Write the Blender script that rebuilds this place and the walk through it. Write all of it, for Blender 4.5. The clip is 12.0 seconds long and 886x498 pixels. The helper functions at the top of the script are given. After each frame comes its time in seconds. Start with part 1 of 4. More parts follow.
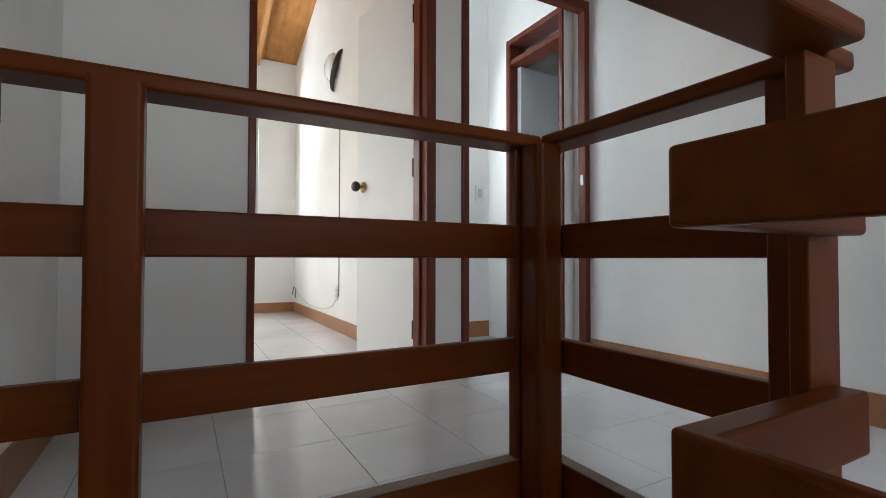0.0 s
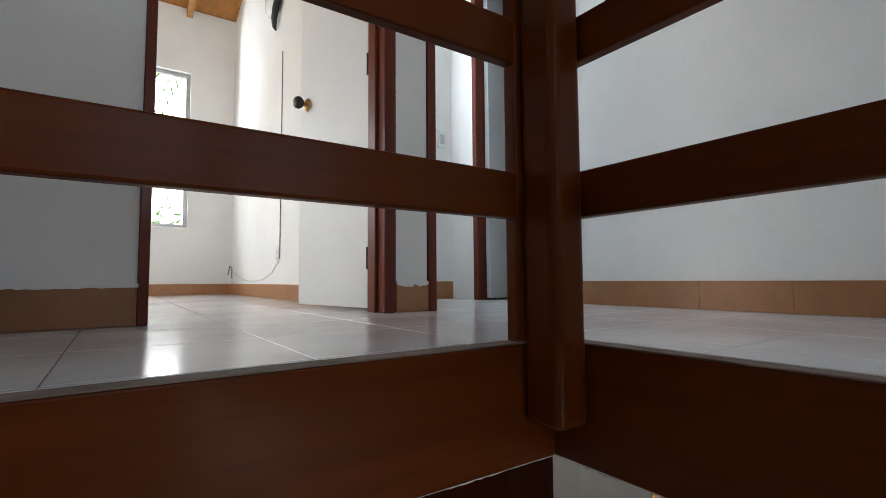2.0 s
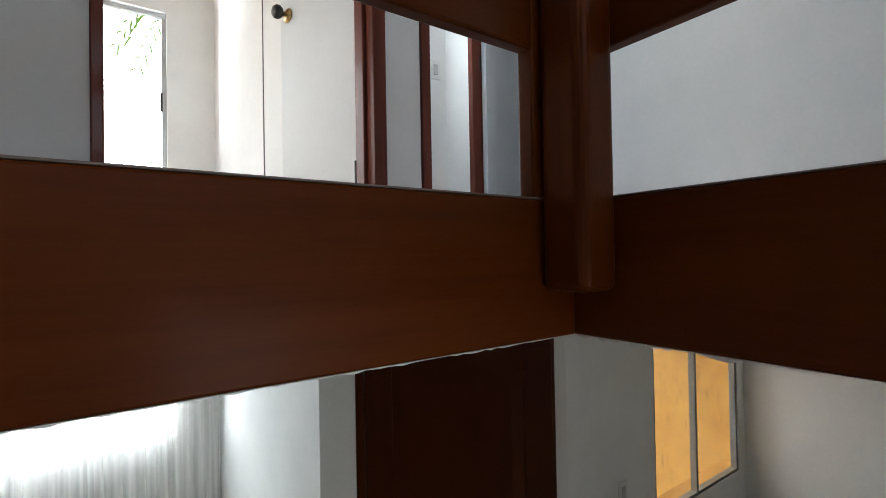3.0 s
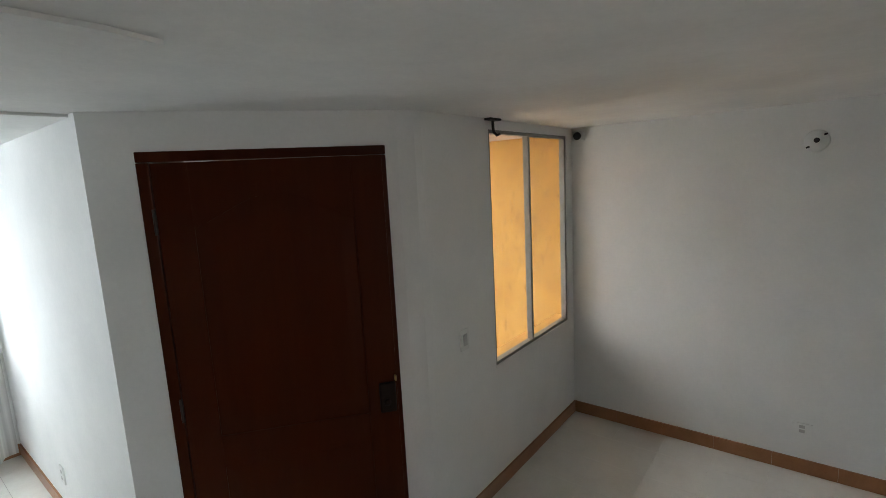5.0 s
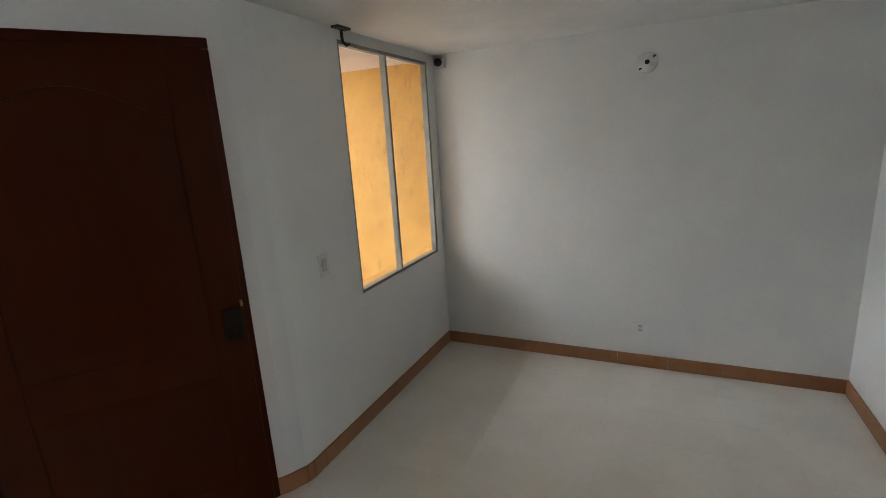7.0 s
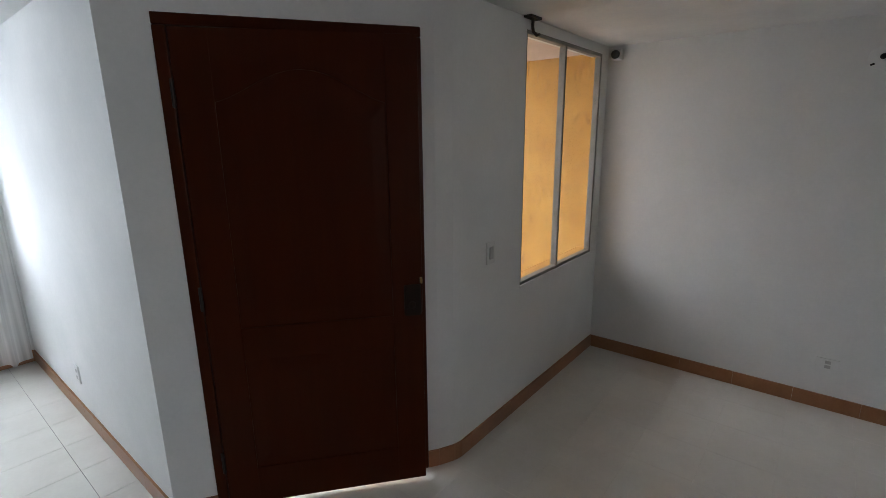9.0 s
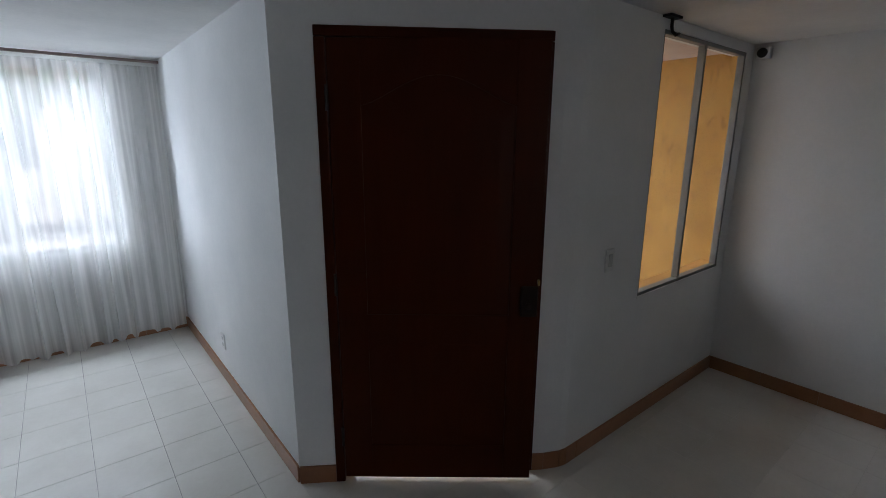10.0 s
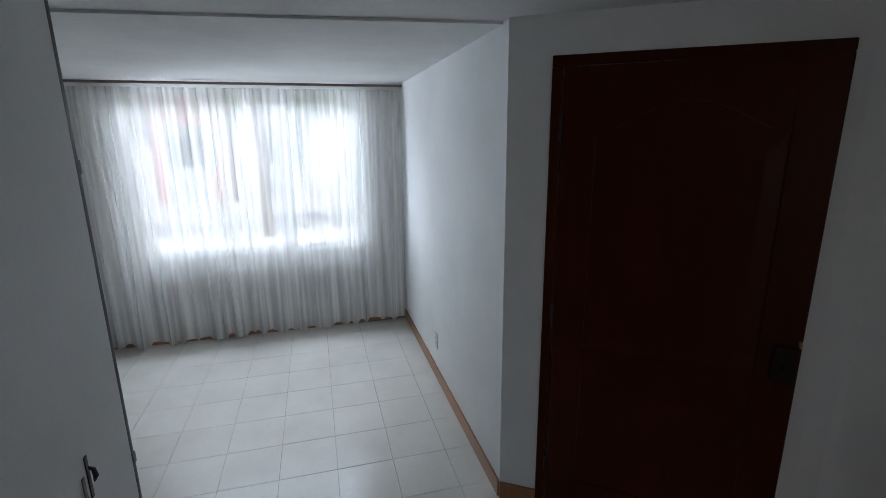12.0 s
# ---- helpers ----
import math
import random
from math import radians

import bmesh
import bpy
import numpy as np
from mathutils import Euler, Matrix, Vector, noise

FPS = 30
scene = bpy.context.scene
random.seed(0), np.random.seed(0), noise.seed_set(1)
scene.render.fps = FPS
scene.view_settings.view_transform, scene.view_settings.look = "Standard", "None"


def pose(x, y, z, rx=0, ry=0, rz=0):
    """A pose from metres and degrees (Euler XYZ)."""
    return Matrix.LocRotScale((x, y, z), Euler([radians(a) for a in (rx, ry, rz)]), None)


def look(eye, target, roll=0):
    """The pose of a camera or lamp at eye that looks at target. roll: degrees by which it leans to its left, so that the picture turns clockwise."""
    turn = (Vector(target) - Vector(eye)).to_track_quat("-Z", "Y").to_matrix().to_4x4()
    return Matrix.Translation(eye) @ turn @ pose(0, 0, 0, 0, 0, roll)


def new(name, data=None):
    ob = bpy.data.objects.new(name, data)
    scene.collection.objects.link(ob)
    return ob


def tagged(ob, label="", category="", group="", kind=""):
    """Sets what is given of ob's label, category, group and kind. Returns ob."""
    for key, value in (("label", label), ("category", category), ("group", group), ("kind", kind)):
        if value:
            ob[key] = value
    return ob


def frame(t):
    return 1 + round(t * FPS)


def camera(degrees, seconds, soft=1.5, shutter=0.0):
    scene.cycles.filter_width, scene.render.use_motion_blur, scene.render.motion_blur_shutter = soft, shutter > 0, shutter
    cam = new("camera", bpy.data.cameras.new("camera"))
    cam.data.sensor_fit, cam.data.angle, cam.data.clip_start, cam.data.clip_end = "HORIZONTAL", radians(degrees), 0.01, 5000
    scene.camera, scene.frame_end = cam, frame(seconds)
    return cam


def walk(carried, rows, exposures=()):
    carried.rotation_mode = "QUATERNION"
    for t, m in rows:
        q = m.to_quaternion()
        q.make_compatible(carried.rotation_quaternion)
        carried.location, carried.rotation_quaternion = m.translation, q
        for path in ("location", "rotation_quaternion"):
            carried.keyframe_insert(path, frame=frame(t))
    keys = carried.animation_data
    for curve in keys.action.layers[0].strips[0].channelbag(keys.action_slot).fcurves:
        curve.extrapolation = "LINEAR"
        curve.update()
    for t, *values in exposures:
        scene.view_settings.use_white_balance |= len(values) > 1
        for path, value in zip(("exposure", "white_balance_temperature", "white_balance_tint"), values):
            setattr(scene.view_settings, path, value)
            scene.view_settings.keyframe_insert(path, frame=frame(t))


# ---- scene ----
cam = camera(86.4, 12.0, soft=0.6)

PATH = [
    (0, (-0.544, -0.515, 2.947), (0.423, 1.235, 2.992), 0.1),
    (0.2, (-0.538, -0.491, 2.943), (0.464, 1.238, 3.015), 0.0),
    (0.4, (-0.532, -0.463, 2.927), (0.501, 1.247, 3.022), 0.1),
    (0.5, (-0.528, -0.442, 2.906), (0.52, 1.258, 3.009), 0.2),
    (0.8, (-0.497, -0.376, 2.823), (0.593, 1.297, 2.946), 0.1),
    (1, (-0.47, -0.319, 2.757), (0.63, 1.346, 2.883), -0.1),
    (1.5, (-0.425, -0.2, 2.624), (0.7, 1.447, 2.77), -0.5),
    (2, (-0.373, -0.134, 2.513), (0.762, 1.508, 2.643), -0.4),
    (2.5, (-0.318, -0.064, 2.384), (0.823, 1.577, 2.446), -0.8),
    (2.8, (-0.309, -0.019, 2.32), (0.844, 1.614, 2.368), -0.9),
    (3, (-0.293, 0.008, 2.297), (0.867, 1.637, 2.322), -1.0),
    (3.2, (-0.288, 0.031, 2.26), (0.9, 1.64, 2.274), -0.9),
    (4.8, (-0.06, 0.091, 1.937), (1.451, 1.377, 1.688), -2.9),
    (5, (-0.044, 0.069, 1.893), (1.504, 1.3, 1.596), -3.0),
    (5.5, (-0.025, 0.036, 1.722), (1.603, 1.137, 1.349), -3.3),
    (6, (0.004, 0.004, 1.651), (1.696, 0.976, 1.212), -3.2),
    (6.5, (0.061, -0.038, 1.641), (1.796, 0.847, 1.186), -3.6),
    (6.7, (0.075, -0.038, 1.631), (1.837, 0.79, 1.172), -3.6),
    (8.5, (-0.006, 0.144, 1.622), (1.628, 1.196, 1.149), -1.4),
    (9, (-0.068, 0.209, 1.623), (1.439, 1.438, 1.156), -0.6),
    (9.5, (-0.122, 0.238, 1.636), (1.243, 1.624, 1.169), 0.0),
    (10, (-0.169, 0.253, 1.631), (1.052, 1.768, 1.168), 0.3),
    (10.5, (-0.202, 0.263, 1.645), (0.856, 1.896, 1.182), 0.0),
    (11, (-0.228, 0.276, 1.673), (0.672, 2.002, 1.214), -0.1),
    (11.5, (-0.238, 0.299, 1.691), (0.444, 2.121, 1.227), -0.5),
    (12, (-0.247, 0.347, 1.762), (0.256, 2.224, 1.288), -0.6),
]
EXPOSURES = [(0.0, 0.92, 6650, 10), (1.0, 0.92, 6600, 10), (1.6, 0.82, 6600, 10), (2.4, 1.0, 6550, 10), (3.2, 1.0, 6550, 10), (4.8, 1.25, 6500, 10),
             (5.5, 1.38, 6450, 10), (6.7, 1.45, 6400, 10), (8.5, 1.33, 6280, 13), (9.0, 1.0, 6200, 14), (9.5, 0.5, 6080, 15), (10.5, 0.03, 5880, 14), (12.0, 0.08, 5950, 13)]
walk(cam, [(t, look(eye, target, roll)) for t, eye, target, roll in PATH], EXPOSURES)

# ---- world and large lights ----
world = bpy.data.worlds.new("world")
scene.world = world
world.use_nodes = True
wn = world.node_tree.nodes
sky = wn.new("ShaderNodeTexSky")
sky.sky_type = "NISHITA"
sky.sun_disc = False
sky.sun_elevation, sky.sun_rotation = radians(62), radians(200)
wn["Background"].inputs["Strength"].default_value = 0.12
world.node_tree.links.new(sky.outputs[0], wn["Background"].inputs["Color"])

sun = new("sun", bpy.data.lights.new("sun", "SUN"))
sun.data.energy, sun.data.angle, sun.data.color = 5.0, radians(8), (1.0, 0.96, 0.9)
sun.matrix_world = look((0, 0, 20), (-3.4, 9.6, 0))


# Area lamps added as stand-ins for daylight; none is a fitting of the house.
def area_lamp(name, eye, target, w, h, watts, colour):
    ob = new(name, bpy.data.lights.new(name, "AREA"))
    ob.data.shape, ob.data.size, ob.data.size_y = "RECTANGLE", w, h
    ob.data.energy, ob.data.color = watts, colour
    ob.matrix_world = look(eye, target)
    return ob


DAY = (0.84, 0.93, 1.0)
area_lamp("sky_light_living", (-0.8, 5.45, 2.62), (-0.8, 4.85, 1.82), 2.4, 0.55, 130, DAY)
# Unseen low fill lamp, added to brighten the living room's east wall.
area_lamp("fill_light_living_west", (-3.8, 7.2, 0.8), (0.3, 3.2, 1.0), 1.7, 1.3, 335, DAY)
# Unseen warm fill lamp, added for daylight bounced about the yellow patio.
area_lamp("fill_light_patio", (0.95, 2.9, 1.72), (3.3, 1.7, 1.25), 0.9, 0.85, 1.25, (1.0, 0.84, 0.6))
# Added fill lamp in an unseen back opening; evens out the dining walls.
area_lamp("fill_light_kitchen", (0.4, -2.58, 1.5), (0.45, 0, 1.45), 0.8, 1.0, 4.1, (1.0, 0.975, 0.94))
area_lamp("sky_light_bedroom", (-0.5, 6.05, 5.6), (-0.4, 4.4, 3.2), 2.2, 1.4, 20, (1.0, 0.94, 0.84))
# Added fill lamp in an unseen opening behind the landing.
area_lamp("fill_light_landing", (0.3, -2.58, 3.8), (0.75, 0, 3.55), 1.7, 1.15, 10.5, (0.82, 0.92, 1.0))
# Fill lamp over a made-up ceiling hole; brightens the passage.
area_lamp("fill_light_passage", (1.03, 1.95, 5.77), (1.03, 1.95, 3.0), 0.5, 0.5, 2.6, DAY)
# Second passage fill lamp, set in a made-up opening of the north wall.
area_lamp("fill_light_passage_north", (0.91, 2.4, 3.85), (1.0, 0.5, 3.3), 0.4, 1.2, 6.5, (0.78, 0.9, 1.0))
# Fill lamp in an invented west opening, evens out the bedroom's east wall.
area_lamp("fill_light_bedroom_west", (-2.62, 2.9, 3.65), (0.5, 3.0, 3.4), 1.3, 1.2, 16, (1.0, 0.94, 0.84))



# ---- materials ----
def nodes_of(name):
    m = bpy.data.materials.new(name)
    m.use_nodes = True
    nt = m.node_tree
    return m, nt, nt.nodes["Principled BSDF"]


def add_node(nt, kind, **values):
    n = nt.nodes.new(kind)
    for k, v in values.items():
        n.inputs[k.replace("_", " ")].default_value = v
    return n


def surface(name, c1, c2, rough=0.5, scale=6.0, detail_scale=90.0, bump=0.1, bump_distance=0.002, metallic=0.0,
            stretch=(1, 1, 1), per_piece=0.0, coat=0.0, rough_var=0.1, specular=0.5):
    """A plain surface whose colour drifts between two tones at two scales, with fine relief."""
    m, nt, b = nodes_of(name)
    tc = nt.nodes.new("ShaderNodeTexCoord")
    geo = nt.nodes.new("ShaderNodeNewGeometry")
    mp = nt.nodes.new("ShaderNodeMapping")
    mp.inputs["Scale"].default_value = stretch
    nt.links.new(geo.outputs["Position"], mp.inputs["Vector"])
    big = add_node(nt, "ShaderNodeTexNoise", Scale=scale, Detail=5.0, Roughness=0.6)
    fine = add_node(nt, "ShaderNodeTexNoise", Scale=detail_scale, Detail=4.0, Roughness=0.7)
    nt.links.new(mp.outputs[0], big.inputs["Vector"])
    nt.links.new(mp.outputs[0], fine.inputs["Vector"])
    mix = nt.nodes.new("ShaderNodeMath")
    mix.operation = "MULTIPLY_ADD"
    nt.links.new(fine.outputs["Fac"], mix.inputs[0])
    mix.inputs[1].default_value = 0.35
    sub = nt.nodes.new("ShaderNodeMath")
    sub.operation = "SUBTRACT"
    nt.links.new(big.outputs["Fac"], sub.inputs[0])
    sub.inputs[1].default_value = 0.17
    nt.links.new(sub.outputs[0], mix.inputs[2])
    ramp = nt.nodes.new("ShaderNodeValToRGB")
    ramp.color_ramp.elements[0].position, ramp.color_ramp.elements[1].position = 0.3, 0.7
    ramp.color_ramp.elements[0].color, ramp.color_ramp.elements[1].color = (*c1, 1), (*c2, 1)
    nt.links.new(mix.outputs[0], ramp.inputs[0])
    colour = ramp.outputs[0]
    if per_piece:
        info = nt.nodes.new("ShaderNodeObjectInfo")
        hsv = nt.nodes.new("ShaderNodeHueSaturation")
        rng = add_node(nt, "ShaderNodeMapRange")
        rng.inputs["To Min"].default_value, rng.inputs["To Max"].default_value = 1 - per_piece, 1 + per_piece
        nt.links.new(info.outputs["Random"], rng.inputs["Value"])
        nt.links.new(rng.outputs[0], hsv.inputs["Value"])
        nt.links.new(colour, hsv.inputs["Color"])
        colour = hsv.outputs[0]
    nt.links.new(colour, b.inputs["Base Color"])
    rr = add_node(nt, "ShaderNodeMapRange")
    rr.inputs["To Min"].default_value, rr.inputs["To Max"].default_value = max(0.02, rough - rough_var), min(1, rough + rough_var)
    nt.links.new(big.outputs["Fac"], rr.inputs["Value"])
    nt.links.new(rr.outputs[0], b.inputs["Roughness"])
    b.inputs["Metallic"].default_value = metallic
    b.inputs["Specular IOR Level"].default_value = specular
    b.inputs["Coat Weight"].default_value = coat
    b.inputs["Coat Roughness"].default_value = 0.12
    if bump:
        bp = nt.nodes.new("ShaderNodeBump")
        bp.inputs["Strength"].default_value, bp.inputs["Distance"].default_value = bump, bump_distance
        nt.links.new(mix.outputs[0], bp.inputs["Height"])
        nt.links.new(bp.outputs[0], b.inputs["Normal"])
    return m


def wood(name, c1, c2, axis, rough=0.36, coat=0.03, bump=0.06, specular=0.10):
    """Varnished wood with the grain along one axis (0, 1 or 2)."""
    stretch = [22.0, 22.0, 22.0]
    stretch[axis] = 1.4
    return surface(name, c1, c2, rough=rough, scale=1.0, detail_scale=6.0, bump=bump, bump_distance=0.001,
                   stretch=stretch, coat=coat, rough_var=0.08, specular=specular)


plaster = surface("white_plaster", (0.70, 0.71, 0.70), (0.80, 0.80, 0.785), 0.75, 1.6, 60, 0.25, 0.003)
plaster_ceiling = surface("rough_ceiling_plaster", (0.66, 0.665, 0.655), (0.77, 0.77, 0.755), 0.9, 2.2, 38, 0.6, 0.006)
tile_mat = surface("glazed_floor_tile", (0.66, 0.635, 0.575), (0.74, 0.715, 0.655), 0.24, 3.0, 40, 0.03, 0.001, per_piece=0.012, rough_var=0.07, specular=0.35)
tile_up_mat = surface("glazed_landing_tile", (0.60, 0.63, 0.66), (0.70, 0.72, 0.74), 0.17, 3.0, 40, 0.03, 0.001, per_piece=0.012, rough_var=0.07)
pale_grout = surface("cream_grout", (0.60, 0.57, 0.51), (0.72, 0.69, 0.63), 0.4, 1.5, 9, 0.05)
grout = surface("grey_grout", (0.15, 0.145, 0.14), (0.52, 0.50, 0.46), 0.7, 1.3, 9, 0.1)
skirting_mat = surface("ochre_skirting_tile", (0.27, 0.120, 0.050), (0.36, 0.170, 0.078), 0.34, 5, 60, 0.05, per_piece=0.015)
RED1, RED2 = (0.090, 0.0172, 0.0022), (0.130, 0.0295, 0.0042)
wood_x = wood("varnished_wood_grain_x", RED1, RED2, 0)
wood_y = wood("varnished_wood_grain_y", RED1, RED2, 1)
wood_z = wood("varnished_wood_grain_z", RED1, RED2, 2)
frame_wood = wood("stained_frame_wood", (0.095, 0.022, 0.014), (0.16, 0.042, 0.026), 2, 0.4, 0.15)
door_wood = wood("dark_front_door_wood", (0.044, 0.0074, 0.0014), (0.054, 0.0097, 0.0017), 2, 0.34, 0.02, 0.04, 0.09)
pine_x = wood("pine_boards", (0.36, 0.15, 0.045), (0.50, 0.235, 0.08), 1, 0.4, 0.2)
pine_light = wood("pine_rafter", (0.46, 0.24, 0.09), (0.60, 0.34, 0.15), 1, 0.4, 0.2)
step_wood = wood("stair_tread_wood", (0.10, 0.03, 0.012), (0.18, 0.06, 0.022), 0, 0.35, 0.25)
white_paint = surface("white_gloss_paint", (0.70, 0.73, 0.74), (0.78, 0.80, 0.80), 0.3, 1.2, 50, 0.03, 0.001, rough_var=0.02)
grey_paint = surface("grey_blue_door_paint", (0.50, 0.54, 0.57), (0.58, 0.62, 0.64), 0.35, 3, 50, 0.1)
window_grey = surface("dull_grey_window_frame", (0.22, 0.22, 0.21), (0.29, 0.29, 0.275), 0.5, 20, 300, 0.04, metallic=0.3)
aluminium = surface("anodised_aluminium", (0.40, 0.41, 0.41), (0.50, 0.51, 0.51), 0.4, 20, 300, 0.04, metallic=0.85)
black_metal = surface("black_metal", (0.018, 0.017, 0.017), (0.04, 0.038, 0.036), 0.45, 20, 200, 0.1, metallic=0.4)
brass = surface("worn_brass", (0.42, 0.27, 0.10), (0.60, 0.42, 0.18), 0.3, 25, 200, 0.05, metallic=1.0)
white_plastic = surface("white_plastic", (0.62, 0.63, 0.62), (0.72, 0.72, 0.70), 0.4, 20, 200, 0.03)
grey_plastic = surface("grey_cable_duct", (0.10, 0.095, 0.10), (0.17, 0.16, 0.165), 0.5, 15, 200, 0.05)
wire_mat = surface("dark_wire", (0.10, 0.10, 0.10), (0.22, 0.22, 0.21), 0.6, 30, 200, 0.0)
yellow_paint = surface("weathered_yellow_wall", (0.58, 0.30, 0.065), (0.72, 0.415, 0.11), 0.85, 5.5, 40, 0.7, 0.008)


def add_scuffs(m, colour, stretch, threshold):
    """Short upright scuff marks and chips in a paint."""
    nt, b = m.node_tree, m.node_tree.nodes["Principled BSDF"]
    before = b.inputs["Base Color"].links[0].from_socket
    geo = nt.nodes.new("ShaderNodeNewGeometry")
    mp = nt.nodes.new("ShaderNodeMapping")
    mp.inputs["Scale"].default_value = stretch
    no = add_node(nt, "ShaderNodeTexNoise", Scale=1.0, Detail=4.0, Roughness=0.65)
    rg = add_node(nt, "ShaderNodeMapRange")
    rg.inputs["From Min"].default_value, rg.inputs["From Max"].default_value = threshold, threshold + 0.05
    rg.inputs["To Max"].default_value = 0.38
    mx = nt.nodes.new("ShaderNodeMixRGB")
    mx.inputs[2].default_value = (*colour, 1)
    nt.links.new(geo.outputs["Position"], mp.inputs["Vector"])
    nt.links.new(mp.outputs[0], no.inputs["Vector"])
    nt.links.new(no.outputs["Fac"], rg.inputs["Value"])
    nt.links.new(rg.outputs[0], mx.inputs[0])
    nt.links.new(before, mx.inputs[1])
    nt.links.new(mx.outputs[0], b.inputs["Base Color"])


add_scuffs(yellow_paint, (0.22, 0.09, 0.02), (30, 30, 10), 0.585)
pink_paint = surface("pale_pink_soffit", (0.62, 0.50, 0.43), (0.72, 0.60, 0.53), 0.85, 3, 40, 0.3)
concrete = surface("patio_concrete", (0.40, 0.39, 0.37), (0.52, 0.51, 0.48), 0.85, 3, 50, 0.4)
pale_concrete = surface("sunlit_pale_concrete", (0.52, 0.51, 0.48), (0.64, 0.63, 0.60), 0.85, 1.5, 40, 0.4)
asphalt = surface("asphalt", (0.045, 0.045, 0.047), (0.07, 0.07, 0.07), 0.9, 5, 120, 0.4)
facade_white = surface("white_facade_paint", (0.74, 0.74, 0.72), (0.82, 0.82, 0.80), 0.8, 2, 40, 0.2)
facade_brick = surface("red_facade_paint", (0.40, 0.12, 0.08), (0.52, 0.18, 0.13), 0.8, 3, 40, 0.2)
# Pane colour lifted to grey: the bright outdoor haze is put into it.
dark_glass = surface("hazed_window_glass", (0.20, 0.22, 0.24), (0.30, 0.32, 0.34), 0.1, 3, 30, 0.0)


def leaf_material():
    m, nt, b = nodes_of("green_leaves")
    no = add_node(nt, "ShaderNodeTexNoise", Scale=3.0, Detail=3.0)
    ramp = nt.nodes.new("ShaderNodeValToRGB")
    ramp.color_ramp.elements[0].color, ramp.color_ramp.elements[1].color = (0.05, 0.11, 0.02, 1), (0.13, 0.24, 0.05, 1)
    nt.links.new(no.outputs["Fac"], ramp.inputs[0])
    df, tl, mx = nt.nodes.new("ShaderNodeBsdfDiffuse"), nt.nodes.new("ShaderNodeBsdfTranslucent"), nt.nodes.new("ShaderNodeMixShader")
    mx.inputs[0].default_value = 0.5
    for n in (df, tl):
        nt.links.new(ramp.outputs[0], n.inputs["Color"])
    nt.links.new(df.outputs[0], mx.inputs[1])
    nt.links.new(tl.outputs[0], mx.inputs[2])
    nt.links.new(mx.outputs[0], nt.nodes["Material Output"].inputs["Surface"])
    return m


leaf_mat = leaf_material()
bark = surface("tree_bark", (0.12, 0.09, 0.06), (0.22, 0.17, 0.12), 0.9, 10, 60, 0.6)
lamp_glass = surface("opal_glass", (0.72, 0.74, 0.72), (0.80, 0.82, 0.80), 0.25, 10, 100, 0.0)


def pane_material():
    m, nt, b = nodes_of("clear_glass")
    tr = nt.nodes.new("ShaderNodeBsdfTransparent")
    gl = nt.nodes.new("ShaderNodeBsdfGlossy")
    gl.inputs["Roughness"].default_value = 0.02
    mx = nt.nodes.new("ShaderNodeMixShader")
    mx.inputs[0].default_value = 0.04
    nt.links.new(tr.outputs[0], mx.inputs[1])
    nt.links.new(gl.outputs[0], mx.inputs[2])
    nt.links.new(mx.outputs[0], nt.nodes["Material Output"].inputs["Surface"])
    return m


def sheer_material():
    """Thin woven voile: part of the light goes straight through, the rest is scattered by white threads."""
    m, nt, b = nodes_of("white_voile")
    tr = nt.nodes.new("ShaderNodeBsdfTransparent")
    tr.inputs["Color"].default_value = (0.95, 0.96, 0.97, 1)
    df = nt.nodes.new("ShaderNodeBsdfDiffuse")
    df.inputs["Color"].default_value = (0.95, 0.94, 0.915, 1)
    tl = nt.nodes.new("ShaderNodeBsdfTranslucent")
    tl.inputs["Color"].default_value = (0.95, 0.94, 0.915, 1)
    m1 = nt.nodes.new("ShaderNodeMixShader")
    m1.inputs[0].default_value = 0.17
    m2 = nt.nodes.new("ShaderNodeMixShader")
    geo = nt.nodes.new("ShaderNodeNewGeometry")
    mp = nt.nodes.new("ShaderNodeMapping")
    mp.inputs["Scale"].default_value = (17, 5, 0.3)
    no = add_node(nt, "ShaderNodeTexNoise", Scale=1.0, Detail=3.0)
    nt.links.new(geo.outputs["Position"], mp.inputs["Vector"])
    nt.links.new(mp.outputs[0], no.inputs["Vector"])
    rg = add_node(nt, "ShaderNodeMapRange")
    rg.inputs["From Min"].default_value, rg.inputs["From Max"].default_value = 0.40, 0.62
    rg.inputs["To Min"].default_value, rg.inputs["To Max"].default_value = 0.47, 0.84
    nt.links.new(no.outputs["Fac"], rg.inputs["Value"])
    nt.links.new(rg.outputs[0], m2.inputs[0])
    nt.links.new(df.outputs[0], m1.inputs[1])
    nt.links.new(tl.outputs[0], m1.inputs[2])
    nt.links.new(tr.outputs[0], m2.inputs[1])
    nt.links.new(m1.outputs[0], m2.inputs[2])
    nt.links.new(m2.outputs[0], nt.nodes["Material Output"].inputs["Surface"])
    return m


glass = pane_material()
voile = sheer_material()


# ---- mesh helpers ----
def box_bm(x0, x1, y0, y1, z0, z1, bevel=0.0, segments=2, bm=None):
    out = bm or bmesh.new()
    made = bmesh.ops.create_cube(out, size=1.0)["verts"]
    for v in made:
        v.co = Vector(((x0 + x1) / 2 + v.co.x * (x1 - x0), (y0 + y1) / 2 + v.co.y * (y1 - y0), (z0 + z1) / 2 + v.co.z * (z1 - z0)))
    if bevel:
        edges = list({e for v in made for e in v.link_edges})
        bmesh.ops.bevel(out, geom=edges, offset=bevel, segments=segments, affect="EDGES", profile=0.5)
    return out


